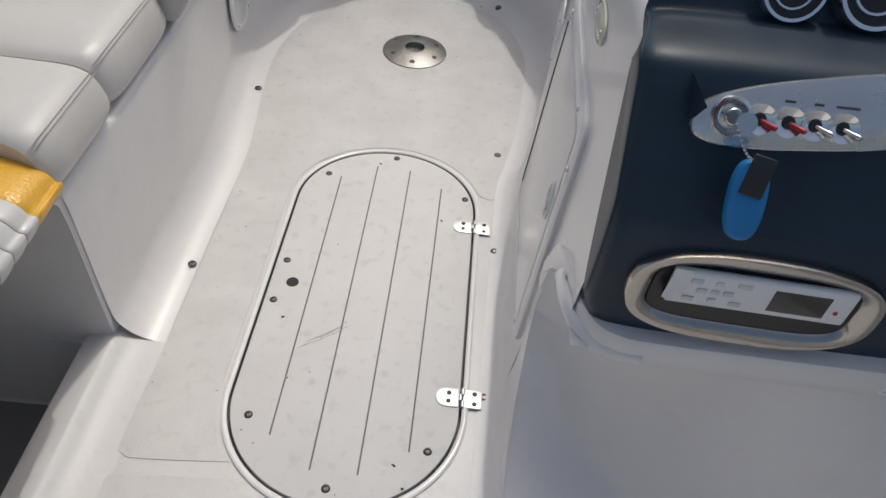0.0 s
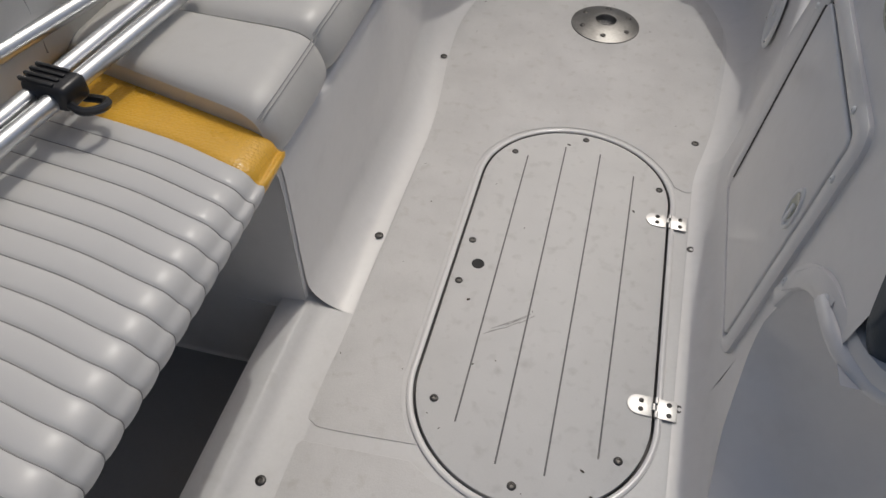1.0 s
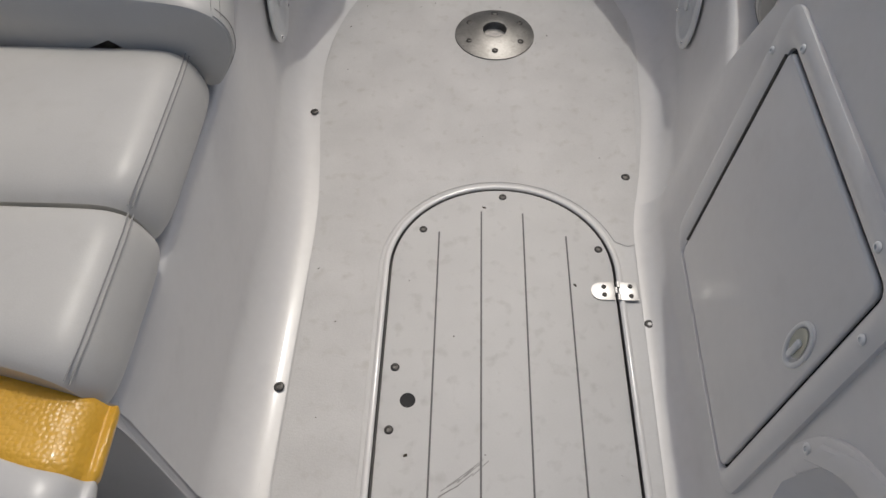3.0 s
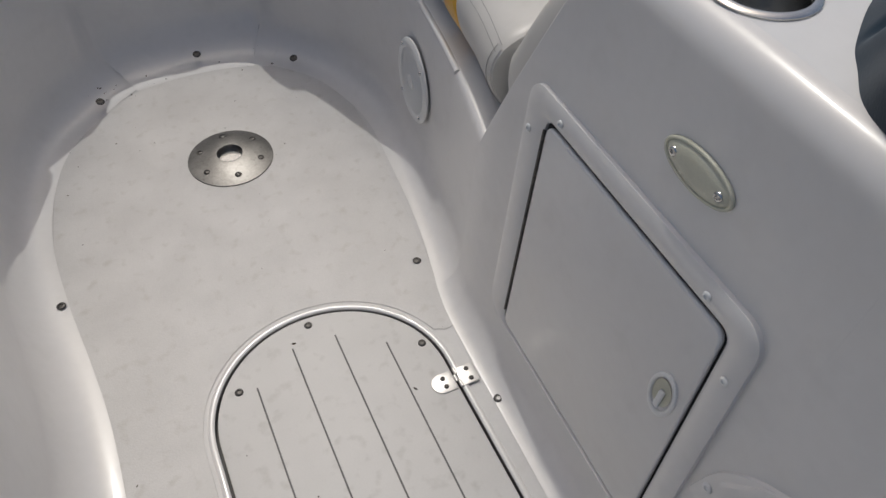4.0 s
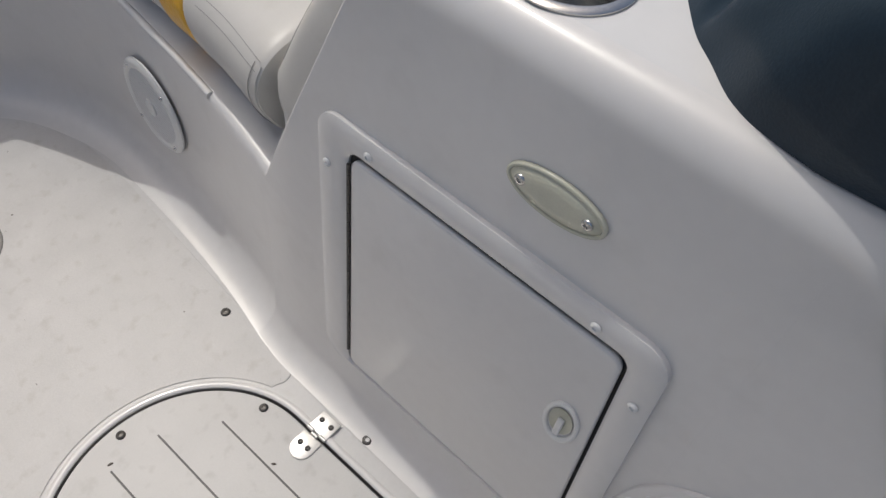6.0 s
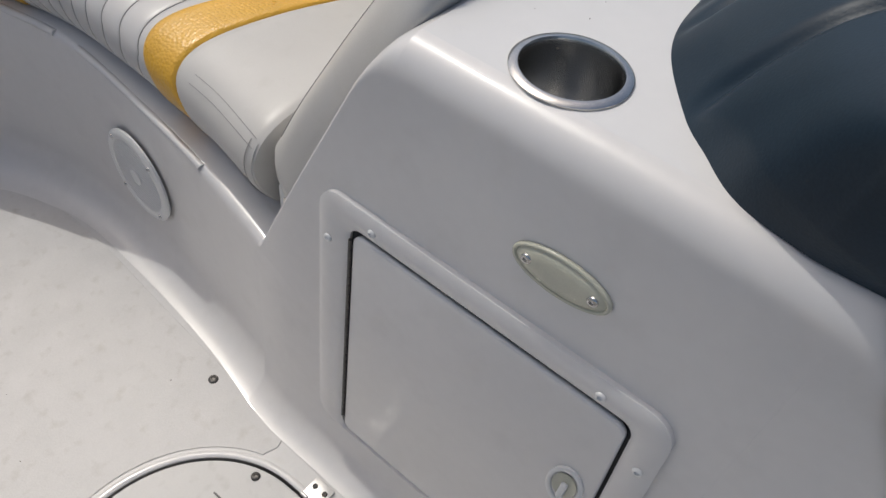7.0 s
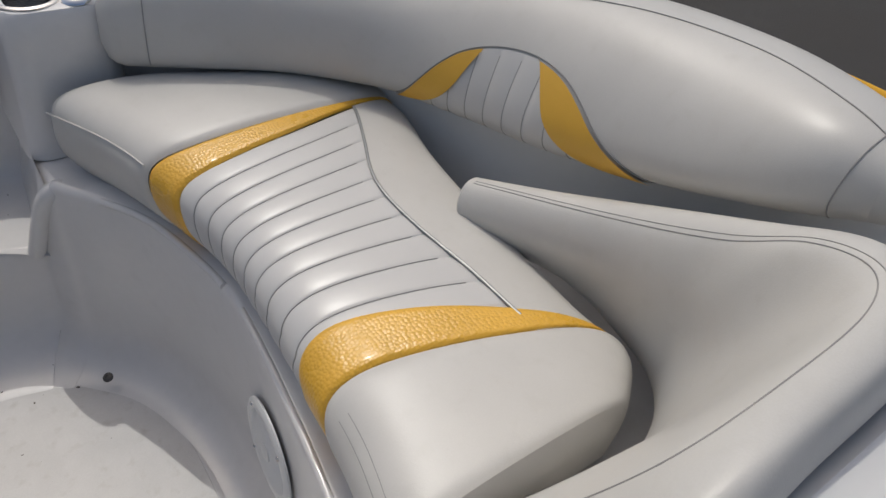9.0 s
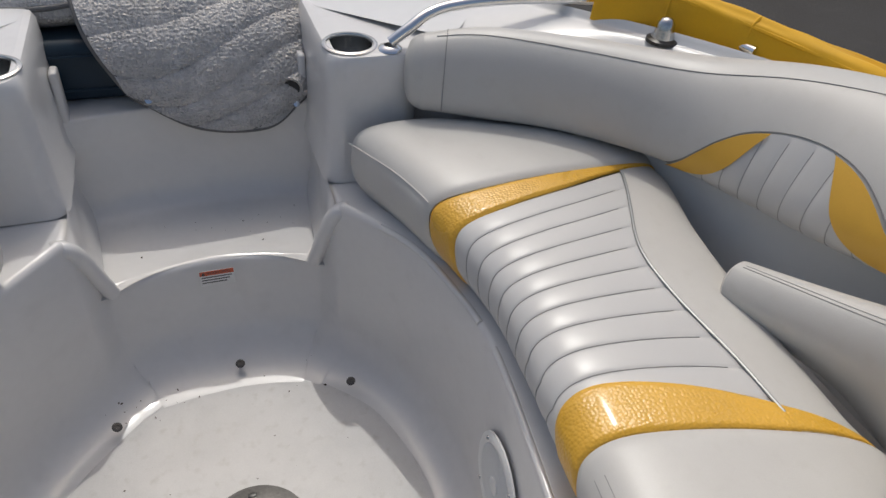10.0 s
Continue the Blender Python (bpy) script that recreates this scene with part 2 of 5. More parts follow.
def hatch_at(scale):
    t = np.roll(hatch_loop, -1, 0) - np.roll(hatch_loop, 1, 0)
    n = np.column_stack([t[:, 1], -t[:, 0]])
    n /= np.linalg.norm(n, axis=1, keepdims=True)
    return hatch_loop + n * scale


bm = bmesh.new()
edges = []
outline = [(-0.47, -2.0), (1.05, -2.0), (1.05, 2.45), (-0.95, 2.45), (-0.95, 0.815), (-0.47, 0.815)]
for loop in (outline, [tuple(q) for q in hatch_at(0.003)]):
    vs = [bm.verts.new((x, y, 0)) for x, y in loop]
    edges += [bm.edges.new((vs[i], vs[(i + 1) % len(vs)])) for i in range(len(vs))]
bmesh.ops.triangle_fill(bm, use_beauty=True, edges=edges)
floor = part("floor", bm, SMOOTHFLOOR, smooth=False)
tagged(floor, "off-white moulded fibreglass cockpit floor with non-skid pads, scuffed", "floor", kind="structure")
g = hatch_at(0.003)
gutter = grid_bm(np.stack([np.column_stack([g, np.full(len(g), z)]) for z in (0.0, -0.014)] + [np.column_stack([hatch_at(-0.02), np.full(len(g), -0.014)])], 1), close_v=True)
part("hatch_gutter", gutter, GREYGAP, floor)
lip = ring_slab(hatch_at(0.014), hatch_at(0.003), 0.0, 0.0045)
part("hatch_lip", lip, GEL, floor)


bow_pad_edge = spline([(x, y, 0) for x, y in ((-0.150, 0.621), (-0.300, 0.609), (-0.330, 0.614), (-0.343, 0.640), (-0.338, 0.80), (-0.338, 1.10), (-0.340, 1.30), (-0.352, 1.46), (-0.378, 1.57), (-0.385, 1.70), (-0.375, 1.90), (-0.335, 2.08), (-0.25, 2.20), (-0.12, 2.275), (0.0, 2.29), (0.12, 2.275), (0.24, 2.20), (0.305, 2.08), (0.315, 1.92), (0.298, 1.72), (0.283, 1.55), (0.272, 1.40), (0.262, 1.345), (0.240, 1.330), (0.222, 1.336))], 150)[:, :2]
inner = [tuple(q) for q in hatch_at(0.021) if (q[1] > 1.336 or q[0] < 0) and q[1] > 0.626]
inner.sort(key=lambda q: math.atan2(q[1] - 1.0, q[0] + 0.0) % (2 * math.pi))
part("skid_pad", slab([tuple(q) for q in bow_pad_edge] + inner, 0.0002, 0.0013, 0.0006, 1), SKID, floor)
part("skid_pad", slab([(-0.345, 0.565), (-0.335, 0.580), (-0.16, 0.592), (-0.12, 0.570), (0.0, 0.535), (0.12, 0.570), (0.2, 0.592), (0.26, 0.58), (0.40, 0.45), (0.98, 0.42), (1.0, 0.40), (1.0, -1.95), (-0.33, -1.95), (-0.345, -1.93)], 0.0002, 0.0013, 0.0006, 1), SKID, floor)


def hatch():
    h = thing("deck_hatch", "oval off-white floor hatch with four grooves and steel hinges", "hatch")
    bm = slab([tuple(q) for q in hatch_at(-0.002)], -0.012, 0.003, 0.002)
    part("panel", bm, HATCHM, h)
    for x, y0, y1 in ((-0.108, 0.675, 1.352), (-0.030, 0.621, 1.403), (0.048, 0.622, 1.400), (0.126, 0.672, 1.348)):
        part("groove", block(x - 0.0017, x + 0.0017, y0, y1, -0.004, 0.0034, 0.0006, 1), GREYGAP, h)
    ring = lathe([(0.0125, 0.003), (0.0118, 0.0040), (0.0105, 0.0036), (0.0105, 0.0034), (0, 0.0032)], 24)
    part("finger_hole", moved(ring, pose(-0.146, 1.013, 0)), DARK, h, "dark round finger hole")
    for x, y in ((-0.138, 1.356), (0.011, 1.439), (0.183, 1.319), (-0.172, 0.963), (-0.17, 1.07), (-0.152, 0.708), (0.157, 0.677), (0.002, 0.593)):
        add_screw(h, pose(x, y, 0.003), 0.006)
    for y in (1.228, 0.787):
        left = [(0.206 - 0.004, y - 0.019), (0.206 - 0.004, y + 0.019)] + [(0.206 - 0.026 - 0.019 * math.sin(a), y + 0.019 * math.cos(a)) for a in np.linspace(0, math.pi, 11)]
        leaf = part("hinge", slab(left, 0.003, 0.0055, 0.0008), HINGE, h, "polished steel hinge")
        right = [(0.210, y - 0.019), (0.243, y - 0.019), (0.243, y + 0.019), (0.210, y + 0.019)]
        part("hinge_leaf", slab(right, 0.0035, 0.0058, 0.0008), HINGE, leaf)
        for q in (-0.013, 0.0, 0.013):
            kn = lathe([(0, -0.006), (0.0032, -0.006), (0.0032, 0.006), (0, 0.006)], 10)
            part("knuckle", moved(kn, pose(0.207 + (0.002 if q else -0.002), y + q, 0.0055, 90)), HINGE, leaf)
        for dx, dy in ((-0.024, 0.008), (-0.024, -0.008), (0.022, 0.010), (0.022, -0.010)):
            add_screw(leaf, pose(0.208 + dx, y + dy, 0.0054), 0.0036)
    rnd = random.Random(3)
    for k in range(9):
        x, y = -0.085 + 0.007 * k + rnd.uniform(-0.004, 0.004), 0.865 + 0.006 * k + rnd.uniform(-0.006, 0.006)
        part("scuff", moved(block(-0.017, 0.017, -0.0007, 0.0007, 0, 0.0003, 0.0001, 1), pose(x, y, 0.003, 0, 0, 38 + rnd.uniform(-9, 9))), SCUFF, h)
    return h


hatch()


def pedestal():
    p = thing("pedestal_base", "round worn cast metal table pedestal base in the floor", "pedestal base")
    prof = [(0.093, 0.0), (0.092, 0.004), (0.075, 0.009), (0.05, 0.014), (0.034, 0.017), (0.028, 0.017), (0.026, 0.013), (0.026, 0.001)]
    part("plate", lathe(prof, 48), CAST, p)
    part("socket", lathe([(0.026, 0.0025), (0, 0.002)], 24), STEEL, p, "worn bright socket floor")
    for k in range(6):
        a = radians(90 + 60 * k)
        if k == 0:
            part("key_slot", moved(block(-0.008, 0.008, -0.004, 0.004, 0, 0.003, 0.001), pose(0.068 * math.cos(a), 0.068 * math.sin(a), 0.0095)), BLACK, p)
        add_screw(p, pose(0.068 * math.cos(a), 0.068 * math.sin(a), 0.0098), 0.006)
    p.matrix_world = pose(0.0, 1.941, 0.0)


pedestal()


def sweep_wall(stations, n, cove, top_out=0.03):
    """A moulded wall over a plan curve (x, y, height): cove at the floor, rounded lip on top. Inside is to the left of the run."""
    s = spline(stations, n)
    t = np.gradient(s[:, :2], axis=0)
    t /= np.linalg.norm(t, axis=1, keepdims=True)
    inn = np.column_stack([-t[:, 1], t[:, 0]])
    h = s[:, 2]
    c = np.interp(np.linspace(0, 1, n), np.linspace(0, 1, len(cove)), cove)
    rows = []
    for k in range(9):
        a = math.pi / 2 * k / 8
        rows.append((c * (1 - math.sin(a)) + 0.0, c * (1 - math.cos(a)) * 0.9 + 0.0015))
    for f in (0.45, 0.7, 0.9):
        rows.append((-0.004 * f + 0 * c, np.maximum(h * f, c * 0.95)))
    for k in range(5):
        a = math.pi / 2 * k / 4
        rows.append((-0.006 - 0.014 * (1 - math.cos(a)) + 0 * c, h - 0.014 + 0.014 * math.sin(a)))
    rows.append((-0.02 - np.where((s[:, 1] > 2.29) & (abs(s[:, 0]) < 0.275), 0.001, top_out), h))
    return np.stack([np.column_stack([s[:, 0] + inn[:, 0] * o, s[:, 1] + inn[:, 1] * o, z]) for o, z in rows], 0)


# bow riser: starboard, round the bow, port
STB = [(0.308, 1.28, 0.34), (0.3135, 1.38, 0.345), (0.330, 1.46, 0.352), (0.355, 1.58, 0.36), (0.377, 1.73, 0.365), (0.395, 1.94, 0.375), (0.378, 2.08, 0.38), (0.338, 2.20, 0.39), (0.262, 2.305, 0.398), (0.232, 2.335, 0.392), (0.214, 2.36, 0.32), (0.200, 2.375, 0.25), (0.17, 2.387, 0.238), (0.09, 2.405, 0.242), (0, 2.412, 0.246)]
PORT = [(-x, y, h) for x, y, h in STB[-2:7:-1]] + [(-0.365, 2.19, 0.385), (-0.42, 2.08, 0.38), (-0.452, 1.95, 0.372), (-0.462, 1.82, 0.365), (-0.452, 1.66, 0.36), (-0.432, 1.50, 0.352), (-0.42, 1.36, 0.35), (-0.42, 1.1, 0.35), (-0.42, 0.835, 0.35)]
riser = part("wall_bow", grid_bm(sweep_wall(STB + PORT, 300, [0.0575, 0.058, 0.07, 0.09, 0.12, 0.13, 0.13, 0.12, 0.10, 0.085, 0.08, 0.08, 0.08])), GEL)
tagged(riser, "curved off-white fibreglass seat riser round the bow", "wall", kind="structure")
recess = sweep_wall([(-0.42, 0.87, 0.565), (-0.42, 0.845, 0.565), (-0.424, 0.829, 0.565), (-0.44, 0.822, 0.565), (-0.60, 0.812, 0.565), (-0.86, 0.805, 0.565), (-0.90, 0.77, 0.565), (-0.91, 0.6, 0.565), (-0.91, -0.6, 0.565), (-0.91, -2.0, 0.565)], 180, [0.004, 0.004, 0.01, 0.02, 0.03])
recess[..., 2] -= 0.22
port_wall = part("wall_port", grid_bm(recess), GEL)
tagged(port_wall, "deep shaded fibreglass recess under the port bench", "wall", kind="structure")


def lip_run(y_from, y_to):
    p = spline(STB[:9], 200)
    p = p[(p[:, 1] > y_from) & (p[:, 1] < y_to)] + np.array((0.012, 0.0, -0.0045))
    return tube(p[::3], 0.0065, 10)


for y_from, y_to in ((1.58, 1.945), (1.985, 2.27)):
    part("lip", lip_run(y_from, y_to), GEL, riser)

# low ledge that carries the port cove aft, and the sunken floor under the bench
ledge_y = np.concatenate([np.linspace(0.875, 0.80, 8), np.linspace(0.78, -2.0, 24)])
ledge_rows = [(-0.474, -0.218), (-0.473, 0.010), (-0.469, 0.0205), (-0.462, 0.0235), (-0.437, 0.0240), (-0.424, 0.0240), (-0.417, 0.0225), (-0.405, 0.0150), (-0.388, 0.0085), (-0.366, 0.0040), (-0.340, 0.0013), (-0.332, 0.0004)]
ledge = part("trim_ledge", grid_bm(np.array([[(x + 0.0015 * math.sin(7 * y), y, z) for y in ledge_y] for x, z in ledge_rows])), SMOOTHFLOOR)
tagged(ledge, "off-white moulded ledge along the bench foot", "trim", kind="structure")
# floor sunk and coloured dark so that the recess reads as shaded
sunk = part("floor_recess", grid_bm(np.array([[(x, y, -0.218) for y in (-2.0, -0.5, 0.83)] for x in (-0.95, -0.474)])), RECESS_SHADE)
tagged(sunk, "sunken floor under the port bench, coloured dark for the shade there", "floor", kind="structure")


# console body on the starboard side
def console_body():
    body = thing("console", "off-white moulded fibreglass helm console with rounded top", "console")
    ys = np.concatenate([np.linspace(0.645, 0.8144, 27), [0.81445], np.linspace(0.821, 0.86, 6), np.linspace(0.875, 1.20, 17), np.linspace(1.212, 1.43, 28)])
    cols = []
    for y in ys:
        zt = 0.752 if y < 1.212 else np.interp(y, [1.212, 1.225, 1.24, 1.26, 1.42, 1.44], [0.752, 0.745, 0.725, 0.69, 0.349, 0.345])
        if y < 0.80:
            zt = np.interp(y, [0.60, 0.63, 0.70, 0.76, 0.79, 0.80], [0.455, 0.47, 0.615, 0.715, 0.745, 0.752])
        r = np.interp(y, [0.6, 0.66, 0.75, 0.8, 1.212, 1.25], [0.004, 0.010, 0.026, 0.036, 0.036, 0.012])
        lo = np.interp(y, [0.60, 0.66, 0.72, 0.765, 0.795, 0.808, 0.8144], [0.43, 0.425, 0.41, 0.388, 0.35, 0.30, 0.25]) if y < 0.81442 else 0.0
        c = 0.045 if y > 0.81442 else 0.0
        col = []
        for k in range(7):
            a = math.pi / 2 * k / 6
            col.append((wall_x(y, lo) - c * (1 - math.sin(a)), y, lo + c * (1 - math.cos(a)) + 0.0015))
        zs = np.linspace(max(lo + c + 0.004, 0.05), zt - r, 8)
        if zs[0] > zs[-1]:
            zs = np.full(8, zt - r)
        col += [(wall_x(y, z), y, z) for z in zs[1:]]
        xe = wall_x(y, zt - r)
        for k in range(1, 9):
            a = math.pi / 2 * k / 8
            col.append((xe + r * (1 - math.cos(a)), y, zt - r + r * math.sin(a)))
        for x in (0.45, 0.5, 0.6, 0.7, 0.8, 0.86, 0.92, 0.955):
            col.append((x, y, zt))
        cols.append(col)
    p = np.array(cols).transpose(1, 0, 2)
    return body, p


console, CP = console_body()
N1 = 52
part("side_shell", grid_bm(CP[:22, :27]), GEL, console)
part("side_shell", grid_bm(CP[:22, 27:N1]), GEL, console)
part("front_slope", grid_bm(CP[:, N1 - 1:]), GEL, console)
# top sheet with the holes for the cup holder and the round tray
TRAY = (0.866, 1.109, 0.127)
bm = bmesh.new()
edges = []
left_edge = [tuple(CP[21, k]) for k in range(24, N1)]
outline = [(x, y) for x, y, z in left_edge] + [(1.0, left_edge[-1][1]), (1.13, left_edge[-1][1]), (1.13, 0.80)]
loops = [outline, [(0.4135 + 0.044 * math.cos(a), 1.0865 + 0.044 * math.sin(a)) for a in np.linspace(0, 2 * math.pi, 40, endpoint=False)],
         [(TRAY[0] + TRAY[2] * math.cos(a), TRAY[1] + 0.77 * TRAY[2] * math.sin(a)) for a in np.linspace(0, 2 * math.pi, 64, endpoint=False)]]
for loop in loops:
    vs = [bm.verts.new((x, y, 0.752)) for x, y in loop]
    edges += [bm.edges.new((vs[i], vs[(i + 1) % len(vs)])) for i in range(len(vs))]
bmesh.ops.triangle_fill(bm, use_beauty=True, edges=edges)
part("top", bm, DECK, console, smooth=False)
tray = lathe([(1.0, 0.0), (0.985, -0.003), (0.972, -0.012), (0.95, -0.11), (0.90, -0.126), (0.3, -0.13), (0, -0.13)], 64)
tray = part("tray", moved(tray, pose(TRAY[0], TRAY[1], 0.752) @ Matrix.Diagonal((TRAY[2], 0.77 * TRAY[2], 1, 1))), DECK, console, "round moulded tray recess")
part("drain", moved(lathe([(0.024, 0), (0.022, 0.003), (0.018, 0.002), (0.016, -0.002), (0, -0.003)], 24), pose(0.84, 1.09, 0.623)), STEEL, tray)
# driver's footwell: an arched opening with a low sill, a sloping toe board behind it
OPENING = [(0.30, 0.002), (0.40, 0.012), (0.55, 0.035), (0.65, 0.060), (0.72, 0.105), (0.765, 0.160), (0.79, 0.190), (0.808, 0.225), (0.8144, 0.25), (0.808, 0.30), (0.795, 0.35), (0.765, 0.388), (0.72, 0.41), (0.66, 0.425), (0.60, 0.43)]
INSIDE = [(0.30, 0.003), (0.36, 0.006), (0.42, 0.015), (0.46, 0.035), (0.485, 0.07), (0.50, 0.11), (0.513, 0.15), (0.525, 0.20), (0.535, 0.24), (0.545, 0.28), (0.555, 0.32), (0.565, 0.35), (0.575, 0.38), (0.585, 0.41), (0.595, 0.43)]
o3 = spline([(0, y, z) for y, z in OPENING], 70)[:, 1:]
i3 = spline([(0, y, z) for y, z in INSIDE], 70)[:, 1:]
rows = []
for dx, f in ((0.0, 0.0), (0.004, 0.005), (0.012, 0.02), (0.03, 0.06), (0.06, 0.15), (0.10, 0.32), (0.15, 0.55), (0.22, 0.80), (0.32, 0.96), (0.45, 1.0), (0.76, 1.0)):
    q = o3 * (1 - f) + i3 * f
    rows.append(np.column_stack([[wall_x(y, z) * (1 - f) + 0.295 * f + dx for y, z in q], q]))
part("footwell", grid_bm(np.stack(rows, 0)), GEL, console)
cols = []
for y in np.concatenate([np.linspace(0.8144, 0.70, 16), np.linspace(0.68, 0.30, 12)]):
    top = np.interp(y, [p[0] for p in OPENING[:9]], [p[1] for p in OPENING[:9]])
    c = min(0.045, top * 0.9)
    col = [(wall_x(y, 0) - c * (1 - math.sin(a)), y, c * (1 - math.cos(a)) + 0.0015) for a in np.linspace(0, math.pi / 2, 7)]
    col += [(wall_x(y, z), y, z) for z in np.linspace(c + 0.0015, max(top, c + 0.002), 6)[1:]]
    cols.append(col)
part("sill", grid_bm(np.array(cols).transpose(1, 0, 2)), GEL, console)
arch = [(0.8144, 0.262), (0.808, 0.30), (0.795, 0.35), (0.765, 0.388), (0.72, 0.41), (0.66, 0.425), (0.60, 0.43)]
a3 = spline([(0, y, z) for y, z in arch], 40)
t = np.gradient(a3[:, 1:], axis=0)
t /= np.linalg.norm(t, axis=1, keepdims=True)
nn = np.column_stack([t[:, 1], -t[:, 0]])
trim_rows = []
for off, px in ((-0.001, 0.002), (0.0, -0.004), (0.004, -0.006), (0.026, -0.006), (0.030, -0.004), (0.031, 0.001)):
    yz = a3[:, 1:] + nn * off
    trim_rows.append(np.column_stack([[wall_x(y, z) + px for y, z in yz], yz]))
trim = part("arch_trim", grid_bm(np.stack(trim_rows, 0)[:, 5:30]), GEL, console)
for y, z in ((0.715, 0.428), (0.822, 0.33)):
    add_screw(trim, facing((wall_x(y, z) - 0.006, y, z), (-1, 0, 0.06)), 0.0055, WHITEP)
# flange under the dash, running into the arch
path = spline([(0.302, 0.815, 0.335), (0.305, 0.775, 0.39), (0.308, 0.725, 0.420), (0.313, 0.67, 0.432), (0.323, 0.628, 0.436), (0.348, 0.600, 0.438), (0.42, 0.593, 0.437), (0.7, 0.591, 0.434), (1.05, 0.591, 0.43)], 110)
tn = np.gradient(path[:, :2], axis=0)
tn /= np.linalg.norm(tn, axis=1, keepdims=True)
on = np.column_stack([tn[:, 1], -tn[:, 0]])
rows = [np.column_stack([path[:, :2] + on * o, path[:, 2] + dz]) for o, dz in ((-0.004, -0.019), (0.004, -0.018), (0.007, -0.014), (0.008, 0.002), (0.008, 0.020), (0.005, 0.026), (-0.014, 0.030))]
part("flange_corner", tube([(0.304, 0.72, 0.420), (0.306, 0.67, 0.4275), (0.3165, 0.632, 0.4305), (0.342, 0.603, 0.432), (0.385, 0.593, 0.432)], 0.013, 12, 40), GEL, console)
fl = part("dash_flange", grid_bm(np.stack(rows, 0)), GEL, console)
for x, z in ((0.35, 0.440), (0.664, 0.434)):
    add_screw(fl, facing((x + 0.003, 0.5845 + 0.9 * max(0, 0.36 - x), z - 0.002), (-0.1 if x < 0.4 else 0, -1, 0.0)), 0.006, WHITEP)


def console_door():
    d = thing("console_door", "closed off-white locker door with raised frame and hinge", "locker door")
    z0, z1, y0, y1 = 0.118, 0.514, 0.896, 1.243
    m = facing((wall_x(1.07, 0.30), 1.07, 0.30), (-1, 0.025, 0.06))

    def raked(y, z):
        return y + (0.05 if y < 1.07 else 0.015) * (z - 0.5)

    def at(y, z, o=0.0):
        return m @ Vector((1.07 - raked(y, z), z - 0.30, o))

    def rounded(ya, yb, za, zb, r, n=7):
        out = []
        for cy, cz, a0 in ((yb - r, zb - r, 0), (ya + r, zb - r, 90), (ya + r, za + r, 180), (yb - r, za + r, 270)):
            for k in range(n):
                a = radians(a0 + 90 * k / (n - 1))
                out.append((1.07 - raked(cy + r * math.cos(a), cz + r * math.sin(a)), cz + r * math.sin(a) - 0.30))
        return out
    frame_ = part("door_frame", moved(ring_slab(rounded(y0 - 0.039, y1 + 0.050, z0 - 0.012, z1 + 0.038, 0.030), rounded(y0 - 0.004, y1 + 0.004, z0 - 0.004, z1 + 0.004, 0.015), -0.002, 0.010), m), GEL, d)
    part("gap", moved(slab(rounded(y0 - 0.005, y1 + 0.005, z0 - 0.005, z1 + 0.005, 0.015), -0.004, 0.0012, 0), m), DARK, d)
    part("door_panel", moved(slab(rounded(y0, y1 - 0.003, z0, z1, 0.014), 0.001, 0.0095, 0.0035, 3), m), GEL, d)
    for k in range(24):
        zc = 0.150 + k * 0.0150
        kn = lathe([(0, -0.0070), (0.0023, -0.0070), (0.0023, 0.0070), (0, 0.0070)], 8)
        c = at(1.2435, zc, 0.0085)
        part("hinge_knuckle", moved(kn, Matrix.Translation(c) @ pose(0, 0, 0, 0, 3.4)), SCREW, d)
    latch = part("latch", moved(ring_slab(oval(0.021, 0.036), oval(0.015, 0.028), 0, 0.004), Matrix.Translation(at(0.928, 0.371, 0.009)) @ m.to_3x3().to_4x4()), WHITEP, d, "white oval finger latch")
    part("latch_cup", moved(lathe([(0.014, 0.003), (0.010, 0.0006), (0, 0.0003)], 20), Matrix.Translation(at(0.928, 0.375, 0.0095)) @ m.to_3x3().to_4x4() @ Matrix.Diagonal((1, 1.6, 1, 1))), LENS, latch)
    part("latch_tongue", moved(block(-0.004, 0.004, -0.024, 0.006, 0, 0.005, 0.002), Matrix.Translation(at(0.928, 0.372, 0.0095)) @ m.to_3x3().to_4x4()), WHITEP, latch)
    for y, z in ((1.212, 0.535), (0.930, 0.535), (0.872, 0.474), (1.275, 0.484)):
        add_screw(frame_, Matrix.Translation(at(y, z, 0.0108)) @ m.to_3x3().to_4x4(), 0.0045, WHITEP)
    return d


console_door()


def courtesy_light():
    l = thing("courtesy_light", "oval yellowed courtesy light on the console side", "light")
    m = facing((wall_x(1.008, 0.627) - 0.0005, 1.008, 0.627), (-1, 0.025, 0.06))
    part("rim", moved(ring_slab(oval(0.0505, 0.0228), oval(0.0462, 0.0185), 0, 0.004), m), LENS, l)
    prof = [(1.0, 0.002), (0.9, 0.0045), (0.5, 0.0065), (0, 0.007)]
    part("lens", moved(lathe(prof, 36), m @ Matrix.Diagonal((0.0467, 0.019, 1, 1))), LENS, l)
    for dx in (-0.034, 0.034):
        add_screw(l, m @ pose(dx, 0, 0.005), 0.0045, STEEL)


courtesy_light()


